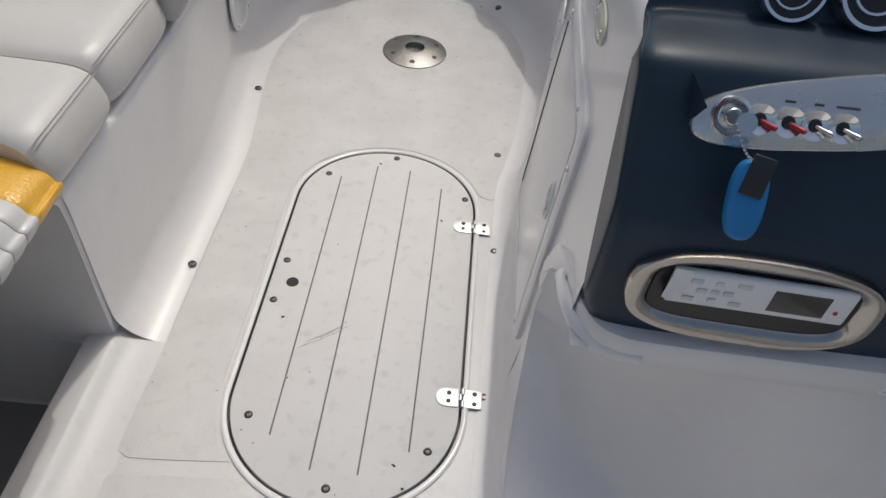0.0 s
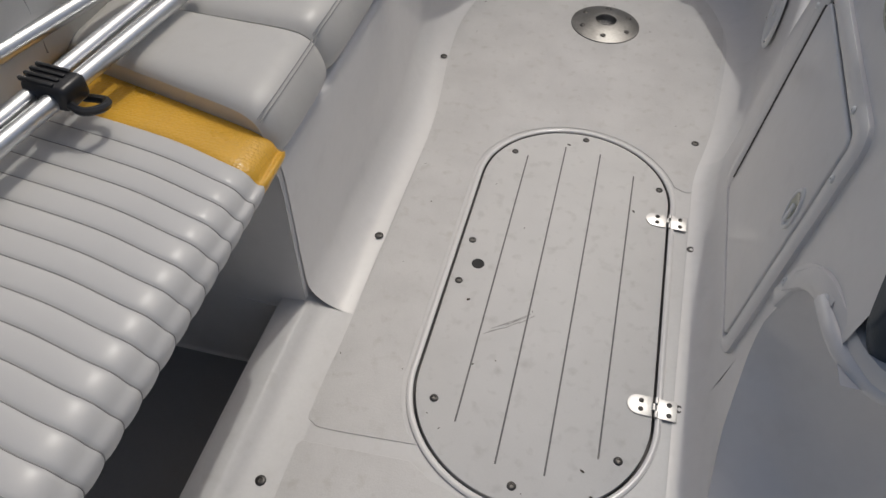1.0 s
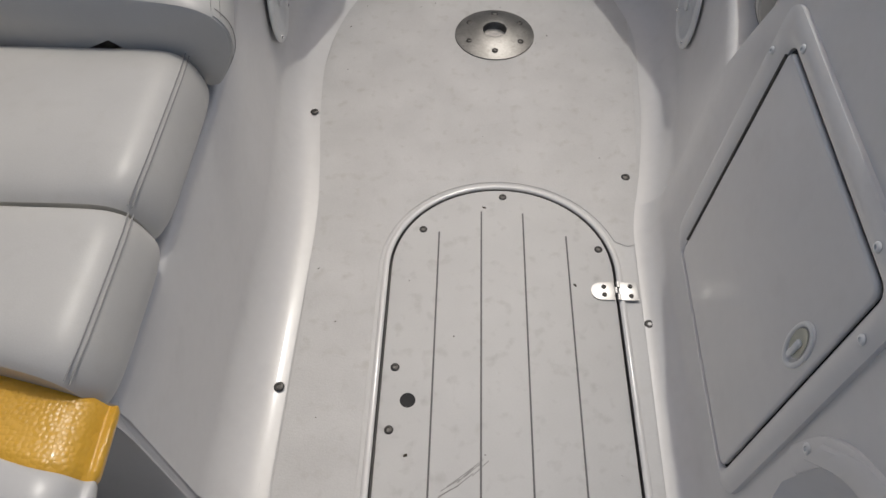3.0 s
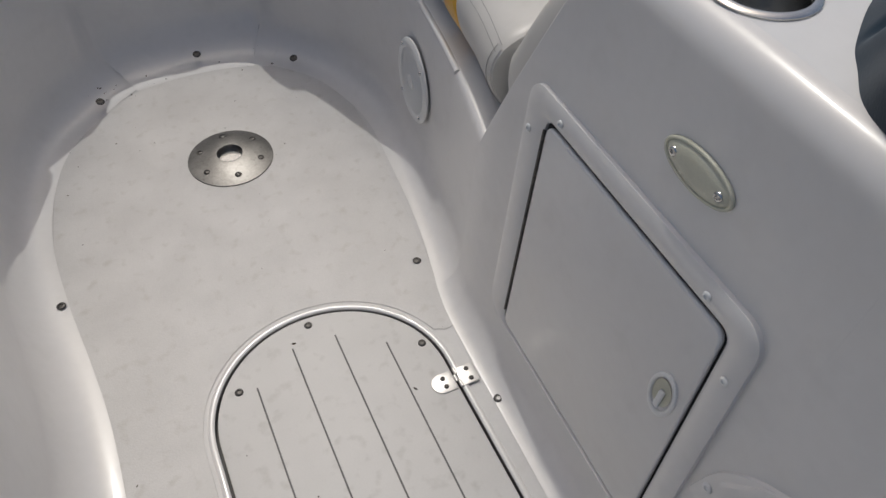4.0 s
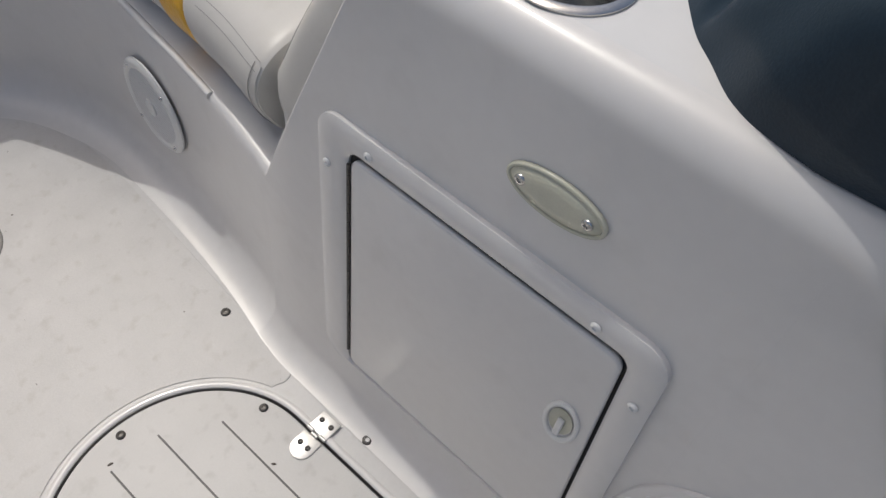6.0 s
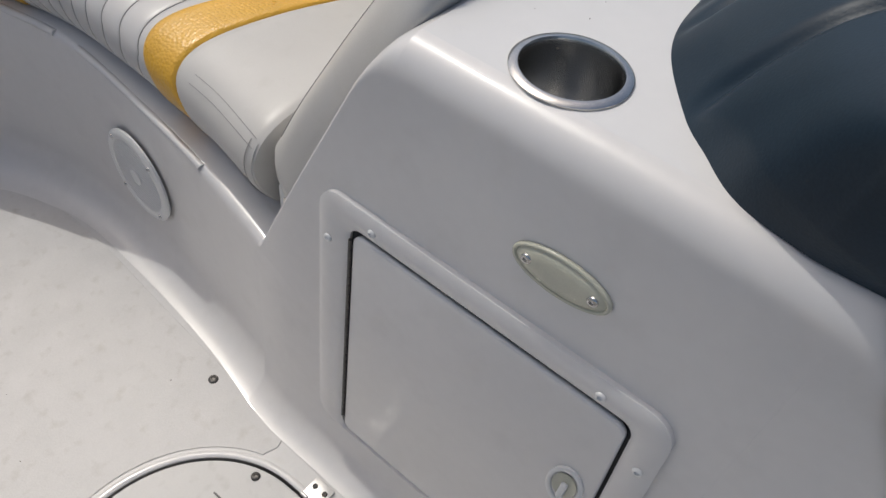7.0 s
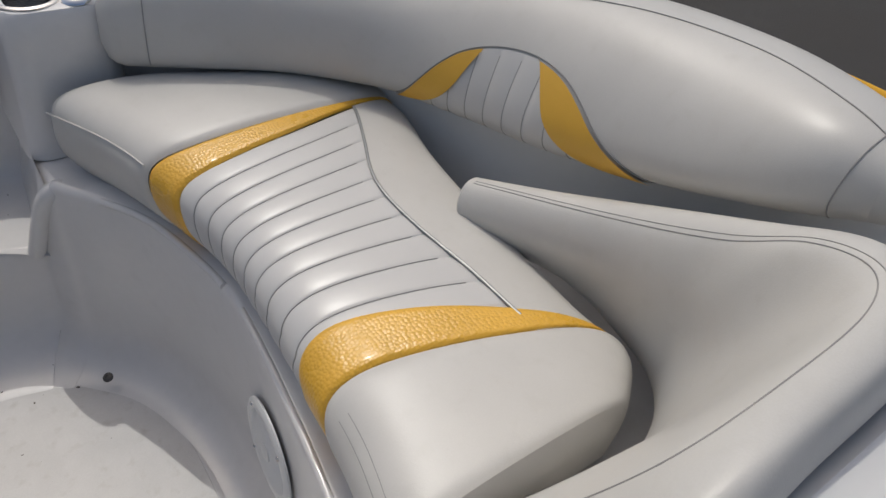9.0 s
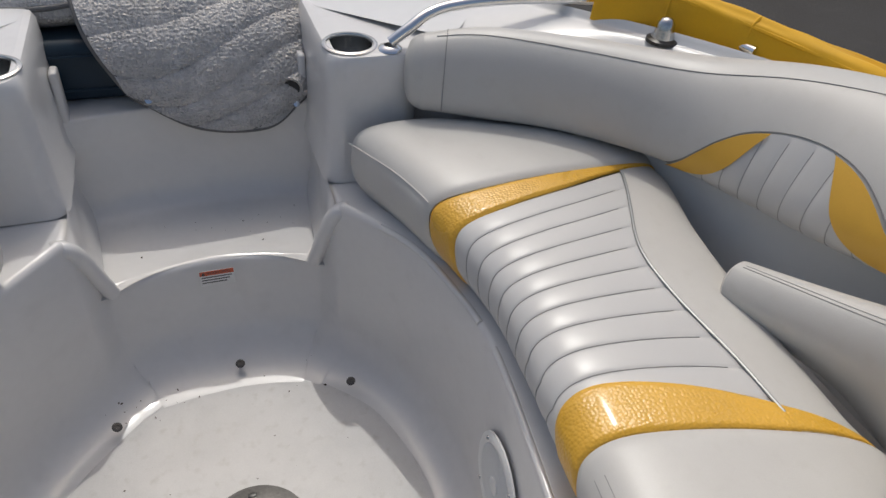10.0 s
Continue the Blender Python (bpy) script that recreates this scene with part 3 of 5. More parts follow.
def cup_holder(x, y, z, label, r=0.0535):
    c = thing("cup_holder", label, "cup holder", "steel cup holders")
    prof = [(r, 0.0), (r, 0.0015), (r - 0.003, 0.0035), (r - 0.008, 0.0035), (r - 0.0095, 0.001), (r - 0.0095, -0.004)]
    part("rim", lathe(prof, 48), STEEL, c)
    part("cup", lathe([(r - 0.0095, -0.003), (r - 0.0105, -0.062), (r - 0.013, -0.066), (r - 0.017, -0.067), (r - 0.020, -0.074), (0.024, -0.0755), (0.022, -0.0735), (0.014, -0.0745), (0.012, -0.075)], 48), STEEL_SHADED, c)
    part("drain", lathe([(0.013, -0.0748), (0, -0.078)], 16), DARK, c)
    c.matrix_world = pose(x, y, z)


for x, y, z in ((0.4135, 1.0865, 0.7525),):
    cup_holder(x, y, z, "brushed steel cup holder set in the console top")
# ---- dash pod ----
def dash():
    d = thing("dashboard", "navy padded dashboard pod with gauges and switches", "dashboard")
    prof = [(0.612, 0.445), (0.603, 0.48), (0.603, 0.60), (0.62, 0.645), (0.652, 0.70), (0.676, 0.742), (0.70, 0.762), (0.76, 0.768), (0.786, 0.776), (0.816, 0.845), (0.86, 0.875), (0.93, 0.855), (1.0, 0.80), (1.05, 0.752)]
    c = np.array(prof)
    mid = np.array((0.775, 0.708))
    rails = []
    xs = [0.318, 0.308, 0.311, 0.325, 0.36, 0.42, 0.51, 0.60, 0.75, 0.9, 1.06]
    inset = [0.96, 0.26, 0.13, 0.05, 0.012, 0, 0, 0, 0, 0, 0.02]
    front = [0.16, 0.155, 0.14, 0.115, 0.09, 0.06, 0.01, -0.006, -0.004, 0.03, 0.10]
    for k in range(len(prof)):
        row = []
        for x, s, fr in zip(xs, inset, front):
            q = c[k] + (mid - c[k]) * s
            back = np.clip((c[k][0] - 0.86) / 0.19, 0, 1)
            yy = q[0] - fr * back
            zz = q[1]
            if back > 0:
                zz = max(zz, 0.7515) if k == len(prof) - 1 else zz
            row.append((x + 0.012 * (k > 6) * (x < 0.4) + np.interp(k, [8, 9, 13], [0, 0.016, 0.028]) * np.clip((0.46 - x) / 0.12, 0, 1), yy, zz))
        rails.append(row)
    s = Surface(rails, 140, 180)
    u, v = np.meshgrid(np.linspace(0, 10, 260), np.linspace(0, len(prof) - 1, 240))
    base = s.at(u, v, 0.0)
    bx, by = base[..., 0], base[..., 1]
    fade = np.clip((v - 9.3) / 0.7, 0, 1) * np.clip((13 - v) / 0.8, 0, 1)
    h = np.zeros_like(u)
    ribs = (0.415 + (1.0 - by) * 0.72, 0.535 + (1.045 - by) * 1.25, 0.645 + (1.03 - by) * 2.6)
    for xg, wd in zip(ribs, (0.011, 0.015, 0.024)):
        h -= 0.010 * fade * np.exp(-(((bx - xg) / wd) ** 2)) + 0.0 * bx
    h += 0.0035 * fade
    part("pod", grid_bm(s.at(u, v, -h if s.nrm[130, 70] @ np.array((0, 0.3, 1)) < 0 else h)), NAVY, d)
    # chrome switch plate
    m = facing((0.477, 0.6575, 0.7235), (0, -0.87, 0.5))
    plate = []
    for x, y in oval(0.118, 0.034, 60, 3.0):
        plate.append((x, y * (1 + 0.18 * x / 0.125) + 0.15 * (x + 0.08)))
    pl = part("switch_plate", moved(slab(plate, -0.007, 0.004, 0.002), m), PLATE, d, "polished metal switch plate")
    for k, x in enumerate((0.392, 0.418, 0.445, 0.47, 0.496)):
        q = m @ pose(x - 0.475, 0.002, 0.004)
        bez = part("bezel", moved(lathe([(0.0195 if k == 0 else 0.0150, 0), (0.0185 if k == 0 else 0.0142, 0.005), (0.0105, 0.0035), (0.006, 0.0015), (0, 0.001)], 28), q), CHROME, pl)
        part("socket", moved(lathe([(0.0062, 0.0022), (0.005, 0.003), (0, 0.003)], 16), q), BLACK, bez)
        if k == 0:
            part("ignition", moved(lathe([(0.008, 0.002), (0.008, 0.007), (0.007, 0.008), (0, 0.008)], 20), q), STEEL, bez)
        else:
            part("toggle", moved(lathe([(0.0022, 0.001), (0.0024, 0.012), (0.003, 0.017), (0.002, 0.0195), (0, 0.020)], 12), q @ pose(0, 0, 0, 20, 42)), REDM if k in (1, 2) else STEEL, bez, "red lever" if k in (1, 2) else "")
    for k, (x, w) in enumerate(((0.443, 0.010), (0.470, 0.009), (0.497, 0.022))):
        part("caption", moved(block(-w / 2, w / 2, -0.0012, 0.0012, 0, 0.0003, 0.0001, 1), m @ pose(x - 0.475, 0.021, 0.0042)), INK, pl)
    # radio remote in a chrome trough
    rm = facing((0.474, 0.601, 0.541), (0, -1, 0.06)) @ pose(0, 0, 0, 0, 0, -3)
    outer, inner = oval(0.137, 0.062, 64, 2.7), oval(0.108, 0.037, 64, 4.2)
    o, i = np.array(outer), np.array(inner)
    rows = [(o, -0.004), (o * 0.995, 0.006), (o * 0.93 + i * 0.07, 0.010), (o * 0.6 + i * 0.4, 0.011), (o * 0.2 + i * 0.8, 0.006), (i, -0.002), (i * 0.97, -0.022)]
    tr = part("radio_bezel", moved(grid_bm(np.stack([np.column_stack([r, np.full(64, z)]) for r, z in rows], 1), close_v=True), rm), BEZEL, d, "polished oval metal surround")
    part("trough", moved(slab([tuple(q) for q in i * 1.02], 0.002, 0.0026, 0), rm), BLACK, tr)
    rq = rm @ pose(0.009, 0.011, 0.0, 0, 0, 0.6) @ Matrix.Scale(1.08, 4)
    rad = part("radio_remote", moved(block(-0.097, 0.083, -0.019, 0.024, 0.002, 0.012, 0.004), rq), WHITEP, d, "white stereo remote control")
    part("screen", moved(block(0.002, 0.058, -0.011, 0.016, 0.011, 0.0128, 0.0006), rq), SCREENM, rad)
    for x, y, w in ((-0.074, 0.014, 0.006), (-0.052, 0.014, 0.004), (-0.028, 0.015, 0.007), (-0.066, 0.003, 0.005), (-0.053, 0.003, 0.004), (-0.04, 0.003, 0.005), (-0.076, -0.009, 0.006), (-0.053, -0.008, 0.004), (-0.03, -0.009, 0.006)):
        part("button", moved(block(x - w, x + w, y - 0.0028, y + 0.0028, 0.0115, 0.0135, 0.001, 2), rq), BUTTON, rad)
    part("red_dot", moved(lathe([(0.0026, 0.012), (0.002, 0.013), (0, 0.0132)], 12), rq @ pose(0.068, -0.002, 0)), REDM, rad)
    part("sticker", moved(block(-0.1, -0.083, -0.018, 0.021, 0.0119, 0.0127, 0.0003, 1), rq @ pose(0, 0, 0, 0, 0, -3)), LABEL_WHITE, rad)
    # gauges
    for x, r, z in ((0.456, 0.034, 0.798), (0.537, 0.042, 0.807)):
        gm = facing((x, 0.785, z), (0, -0.92, 0.4))
        ga = part("gauge", moved(lathe([(r, -0.01), (r, 0.006), (r * 0.94, 0.010), (r * 0.84, 0.010), (r * 0.8, 0.004)], 40), gm), CHROME, d, "chrome-rimmed round gauge")
        part("dial", moved(lathe([(r * 0.82, 0.004), (0, 0.004)], 40), gm), BLACK, ga)
        part("inner_ring", moved(lathe([(r * 0.62, 0.0045), (r * 0.6, 0.0065), (r * 0.54, 0.0065), (r * 0.52, 0.0045)], 40), gm), CHROME, ga)
    return d


dash()


def key_float():
    k = thing("key_float", "blue foam key float hanging from the ignition key", "key float")
    m = facing((0.414, 0.616, 0.686), (0, -0.88, 0.48))
    part("float", moved(slab([(x, y - 0.017) for x, y in oval(0.0175, 0.038, 40, 2.6)], 0.004, 0.021, 0.005, 3), m), BLUE, k)
    part("tag", moved(block(-0.010, 0.012, -0.012, 0.026, 0.02, 0.0235, 0.0015), m @ pose(0, 0, 0, 0, 0, -12)), BLACK, k, "black lanyard clip")
    part("key", moved(lathe([(0.0095, 0), (0.0095, 0.002), (0, 0.002)], 24), m @ pose(-0.016, 0.052, 0.014)), STEEL, k)
    for j in range(14):
        a = j / 13
        part("bead", moved(lathe([(0, -0.0016), (0.0014, -0.0008), (0.0016, 0), (0.0014, 0.0008), (0, 0.0016)], 8), m @ pose(-0.026 + 0.03 * a, 0.052 - 0.03 * a - 0.012 * math.sin(math.pi * a), 0.018 + 0.004 * a)), STEEL, k)


key_float()


# ---- bow liner, decks and hull ----
inner_foot = [(0.90, 1.208, 0.365), (0.90, 1.35, 0.365), (0.90, 1.6, 0.365), (0.89, 1.85, 0.37), (0.84, 2.08, 0.375), (0.75, 2.26, 0.38), (0.61, 2.37, 0.385), (0.46, 2.46, 0.39), (0.38, 2.50, 0.40)]
riser_top = [(0.36, 1.30, 0.345), (0.372, 1.42, 0.348), (0.40, 1.60, 0.36), (0.425, 1.80, 0.367), (0.43, 1.95, 0.375), (0.41, 2.08, 0.38), (0.36, 2.21, 0.39), (0.272, 2.333, 0.391), (0.250, 2.42, 0.392)]
wall_top = [(x + 0.03, y + 0.01, z) for (x, y, _), z in zip(inner_foot, (0.70, 0.70, 0.69, 0.68, 0.66, 0.63, 0.62, 0.62, 0.62))]
deck_in = [(0.965, 1.208, 0.75), (0.965, 1.35, 0.75), (0.965, 1.6, 0.742), (0.945, 1.88, 0.732), (0.90, 2.11, 0.705), (0.81, 2.29, 0.685), (0.66, 2.41, 0.668), (0.50, 2.50, 0.66), (0.41, 2.54, 0.655)]
deck_out = [(1.13, 1.208, 0.752), (1.125, 1.35, 0.752), (1.11, 1.6, 0.745), (1.05, 1.88, 0.735), (0.955, 2.10, 0.722), (0.845, 2.30, 0.71), (0.72, 2.49, 0.695), (0.63, 2.70, 0.68), (0.50, 3.1, 0.66)]
hull_1 = [(x + 0.02, y + 0.008, z - 0.03) for x, y, z in deck_out]
hull_2 = [(x + 0.03, y + 0.02, 0.2) for x, y, z in deck_out]
hull_3 = [(x * 0.75, y, -0.55) for x, y, z in deck_out]
for name, f in (("wall_starboard", list), ("wall_port_bow", mirrored)):
    rails = [f(r) for r in (riser_top, inner_foot)]
    if f is mirrored:
        rails[0] = [(x - 0.085 * min(1, max(0, (2.33 - y) / 0.25)), y, z) for x, y, z in rails[0]]
    base = part("seat_base_starboard" if f is list else "seat_base_port", grid_bm(loft(rails, 60, 6)), GEL)
    tagged(base, "off-white fibreglass shelf under the bow seat cushion", "seat base", kind="structure")
    w = part(name, grid_bm(loft([f(r) for r in (inner_foot, wall_top, deck_in, deck_out, hull_1, hull_2, hull_3)], 80, 50)), DECK)
    tagged(w, "off-white fibreglass inner side, side deck and hull", "wall", kind="structure")

# aft port hull side, closing the boat
aft = part("wall_port_aft", grid_bm(loft([[(-0.46, y, 0.345) for y in (-2.0, 0, 1.2)], [(-0.93, y, 0.35) for y in (-2.0, 0, 1.2)], [(-0.96, y, 0.70) for y in (-2.0, 0, 1.2)], [(-1.0, y, 0.745) for y in (-2.0, 0, 1.2)], [(-1.13, y, 0.75) for y in (-2.0, 0, 1.2)], [(-1.16, y, 0.2) for y in (-2.0, 0, 1.2)], [(-0.85, y, -0.55) for y in (-2.0, 0, 1.2)]], 8, 40)), GEL)
tagged(aft, "off-white fibreglass port side and hull", "wall", kind="structure")
# unseen wall, added to close the cockpit and bounce sun towards the helm
rear = part("wall_aft_unseen", block(-0.95, 1.05, -2.04, -2.0, -0.1, 0.78, 0.01), GEL)
tagged(rear, "unseen plain off-white bulkhead added to close the cockpit and bounce sun forward", "wall", kind="structure")
star = part("wall_starboard_aft", grid_bm(loft([[(1.05, y, 0.0) for y in (-2.0, -0.6, 0.6)], [(1.055, y, 0.4) for y in (-2.0, -0.6, 0.6)], [(1.06, y, 0.74) for y in (-2.0, -0.6, 0.6)]], 6, 10)), GEL)
tagged(star, "off-white fibreglass helm side", "wall", kind="structure")
hs = part("hull_starboard_aft", grid_bm(loft([[(1.13, y, 0.752) for y in (-2.0, 0, 1.2)], [(1.16, y, 0.2) for y in (-2.0, 0, 1.2)], [(0.85, y, -0.55) for y in (-2.0, 0, 1.2)]], 6, 14)), DECK)
tagged(hs, "off-white fibreglass hull side", "hull", kind="structure")


# bow step pocket between the two posts
def bow_step():
    st = thing("bow_step", "off-white moulded bow step with tall back riser", "step", kind="structure")
    rails = [
        [(-0.215, 2.355, 0.238), (-0.12, 2.41, 0.24), (0, 2.425, 0.244), (0.12, 2.41, 0.24), (0.215, 2.355, 0.238)],
        [(-0.215, 2.47, 0.234), (-0.12, 2.48, 0.234), (0, 2.485, 0.235), (0.12, 2.48, 0.234), (0.215, 2.47, 0.234)],
        [(-0.23, 2.58, 0.236), (-0.12, 2.59, 0.236), (0, 2.595, 0.236), (0.12, 2.59, 0.236), (0.23, 2.58, 0.236)],
        [(-0.24, 2.625, 0.26), (-0.12, 2.64, 0.26), (0, 2.645, 0.26), (0.12, 2.64, 0.26), (0.24, 2.625, 0.26)],
        [(-0.25, 2.645, 0.34), (-0.12, 2.665, 0.34), (0, 2.67, 0.34), (0.12, 2.665, 0.34), (0.25, 2.645, 0.34)],
        [(-0.25, 2.655, 0.44), (-0.12, 2.675, 0.445), (0, 2.68, 0.445), (0.12, 2.675, 0.445), (0.25, 2.655, 0.44)],
        [(-0.25, 2.675, 0.463), (-0.12, 2.695, 0.466), (0, 2.70, 0.466), (0.12, 2.695, 0.466), (0.25, 2.675, 0.463)],
        [(-0.25, 2.80, 0.466), (-0.12, 2.80, 0.468), (0, 2.80, 0.468), (0.12, 2.80, 0.468), (0.25, 2.80, 0.466)],
        [(-0.25, 3.0, 0.466), (-0.12, 3.0, 0.468), (0, 3.0, 0.468), (0.12, 3.0, 0.468), (0.25, 3.0, 0.466)],
    ]
    part("tread", grid_bm(loft(rails, 40, 60)), GEL, st)
    for sgn in (1, -1):
        cheek = [
            [(0.238, 2.346, 0.391), (0.24, 2.42, 0.403), (0.245, 2.5, 0.41), (0.25, 2.6, 0.46), (0.25, 2.75, 0.60)],
            [(0.222, 2.345, 0.37), (0.235, 2.42, 0.37), (0.24, 2.5, 0.37), (0.25, 2.6, 0.40), (0.25, 2.75, 0.5)],
            [(0.21, 2.352, 0.29), (0.225, 2.42, 0.29), (0.235, 2.5, 0.30), (0.245, 2.6, 0.31), (0.25, 2.75, 0.4)],
            [(0.195, 2.36, 0.243), (0.208, 2.42, 0.24), (0.216, 2.5, 0.238), (0.225, 2.6, 0.237), (0.24, 2.75, 0.3)],
        ]
        part("cheek", grid_bm(loft([[(sgn * x, y, z) for x, y, z in r] for r in cheek], 30, 16)), GEL, st)
        # post with the cup holder
        sect = []
        for z, g in ((0.395, 0.012), (0.43, 0.004), (0.5, 0.0), (0.6, -0.004), (0.642, -0.006), (0.652, -0.012), (0.654, -0.024)):
            x0, x1, y0, y1 = 0.247 - g, 0.43, 2.43 - g, 2.78
            r = 0.035
            ring = []
            for cx, cy, a0 in ((x1 - r, y1 - r, 0), (x0 + r, y1 - r, 90), (x0 + r, y0 + r, 180), (x1 - r, y0 + r, 270)):
                for k in range(7):
                    a = radians(a0 + 15 * k)
                    ring.append((sgn * (cx + r * math.cos(a)), cy + r * math.sin(a), z))
            sect.append(ring)
        part("post", grid_bm(np.array(sect).transpose(1, 0, 2), close_v=True), GEL, st)
        bm = bmesh.new()
        edges = []
        for loop in ([(x, y) for x, y, z in sect[-1]], [(sgn * 0.306 + 0.0435 * math.cos(a), 2.5 + 0.0435 * math.sin(a)) for a in np.linspace(0, 2 * math.pi, 36, endpoint=False)]):
            vs = [bm.verts.new((x, y, 0.654)) for x, y in loop]
            edges += [bm.edges.new((vs[i], vs[(i + 1) % len(vs)])) for i in range(len(vs))]
        bmesh.ops.triangle_fill(bm, use_beauty=True, edges=edges)
        part("post_top", bm, GEL, st, smooth=False)
        part("corner_bead", tube([(sgn * x, y, z) for x, y, z in ((0.270, 2.362, 0.374), (0.248, 2.345, 0.380), (0.233, 2.347, 0.366), (0.219, 2.357, 0.325), (0.206, 2.367, 0.275), (0.197, 2.378, 0.236))], 0.016, 14, 40), GEL, st, "rounded moulded corner")
        part("corner_infill", moved(block(0.238, 0.31, 2.350, 2.45, 0.33, 0.391, 0.014), Matrix.Diagonal((sgn, 1, 1, 1))), GEL, st)
        part("door_catch", moved(block(0.232, 0.248, 2.66, 2.70, 0.42, 0.565, 0.006), Matrix.Diagonal((sgn, 1, 1, 1))), GEL, st, "white gate catch strip")
    return st


step = bow_step()
cup_holder(0.306, 2.5, 0.654, "brushed steel cup holder in the bow post")
cup_holder(-0.306, 2.5, 0.654, "brushed steel cup holder in the bow post")
fd = part("bow_deck", grid_bm(loft([[(-0.50, 3.1, 0.655), (0, 3.2, 0.66), (0.50, 3.1, 0.655)], [(-0.66, 2.74, 0.655), (0, 2.98, 0.665), (0.66, 2.74, 0.655)], [(-0.42, 2.72, 0.653), (0, 2.92, 0.66), (0.42, 2.72, 0.653)]], 30, 12)), DECK)
tagged(fd, "white fibreglass foredeck", "deck", kind="structure")
for sgn in (1, -1):
    fill = part("foredeck_side", grid_bm(loft([[(sgn * 0.28, 2.70, 0.654), (sgn * 0.26, 2.85, 0.654), (sgn * 0.25, 3.1, 0.656)], [(sgn * 0.5, 2.45, 0.672), (sgn * 0.62, 2.7, 0.67), (sgn * 0.5, 3.1, 0.658)]], 14, 8)), DECK)
    tagged(fill, "white fibreglass deck beside the bow step", "deck", kind="structure")


def warning_label():
    w = thing("warning_label", "small orange and white warning sticker on the riser", "sticker")
    m = facing((0.0, 2.4085, 0.208), (0, -1, 0.0)) @ pose(0, 0, 0, 0, 0, 0)
    part("sheet", moved(block(-0.035, 0.035, -0.02, 0.02, 0, 0.0008, 0.0002, 1), m), LABEL_WHITE, w)
    part("band", moved(block(-0.034, 0.034, 0.008, 0.0195, 0.0006, 0.0011, 0.0001, 1), m), LABEL_RED, w, "orange warning band")
    for k, wd in enumerate((0.06, 0.056, 0.05)):
        part("text_line", moved(block(-0.031, -0.031 + wd, 0.003 - 0.007 * k - 0.0014, 0.003 - 0.007 * k + 0.0014, 0.0006, 0.0011, 0.0001, 1), m), INK, w)
    txt = bpy.data.curves.new("word", "FONT")
    txt.body, txt.size, txt.align_x, txt.align_y, txt.extrude = "WARNING", 0.0098, "CENTER", "CENTER", 0.0002
    ob = new("word", txt)
    ob.data.materials.append(INK)
    ob.parent = w
    ob.matrix_world = m @ pose(0.004, 0.0137, 0.0013)
    tri = bmesh.new()
    vs = [tri.verts.new(q) for q in ((-0.031, 0.0095, 0.0013), (-0.022, 0.0095, 0.0013), (-0.0265, 0.018, 0.0013))]
    tri.faces.new(vs)
    part("warning_sign", moved(tri, m), INK, w, smooth=False)


warning_label()


# ---- cushions ----
FRONT = [(0.352, 1.443), (0.378, 1.56), (0.388, 1.67), (0.398, 1.83), (0.398, 1.97), (0.372, 2.11), (0.335, 2.24), (0.279, 2.389)]
BACK = [(0.70, 1.443), (0.768, 1.505), (0.765, 1.60), (0.778, 1.80), (0.795, 1.98), (0.825, 2.15), (0.775, 2.27), (0.46, 2.40)]
RISE = [0, 0, 0.002, 0.008, 0.016, 0.026, 0.034, 0.03]


def seat_rails(front, back):
    rails = []
    for frac, dx, z in ((0.0, 0.046, 0.368), (0.0, 0.030, 0.378), (0.0, 0.004, 0.425), (0.0, 0.004, 0.466), (0.10, 0.0, 0.494), (0.30, 0.0, 0.506), (0.60, 0.0, 0.508), (0.88, 0.0, 0.500), (0.985, 0.0, 0.478), (1.0, 0.004, 0.43), (1.0, -0.01, 0.375)):
        rail = []
        for (fx, fy), (bx, by), r in zip(front, back, RISE):
            up = r * (1 if z > 0.44 else 0.5)
            rail.append((fx + (bx - fx) * frac + dx, fy + (by - fy) * frac, z + up))
        rails.append(rail)
    return rails


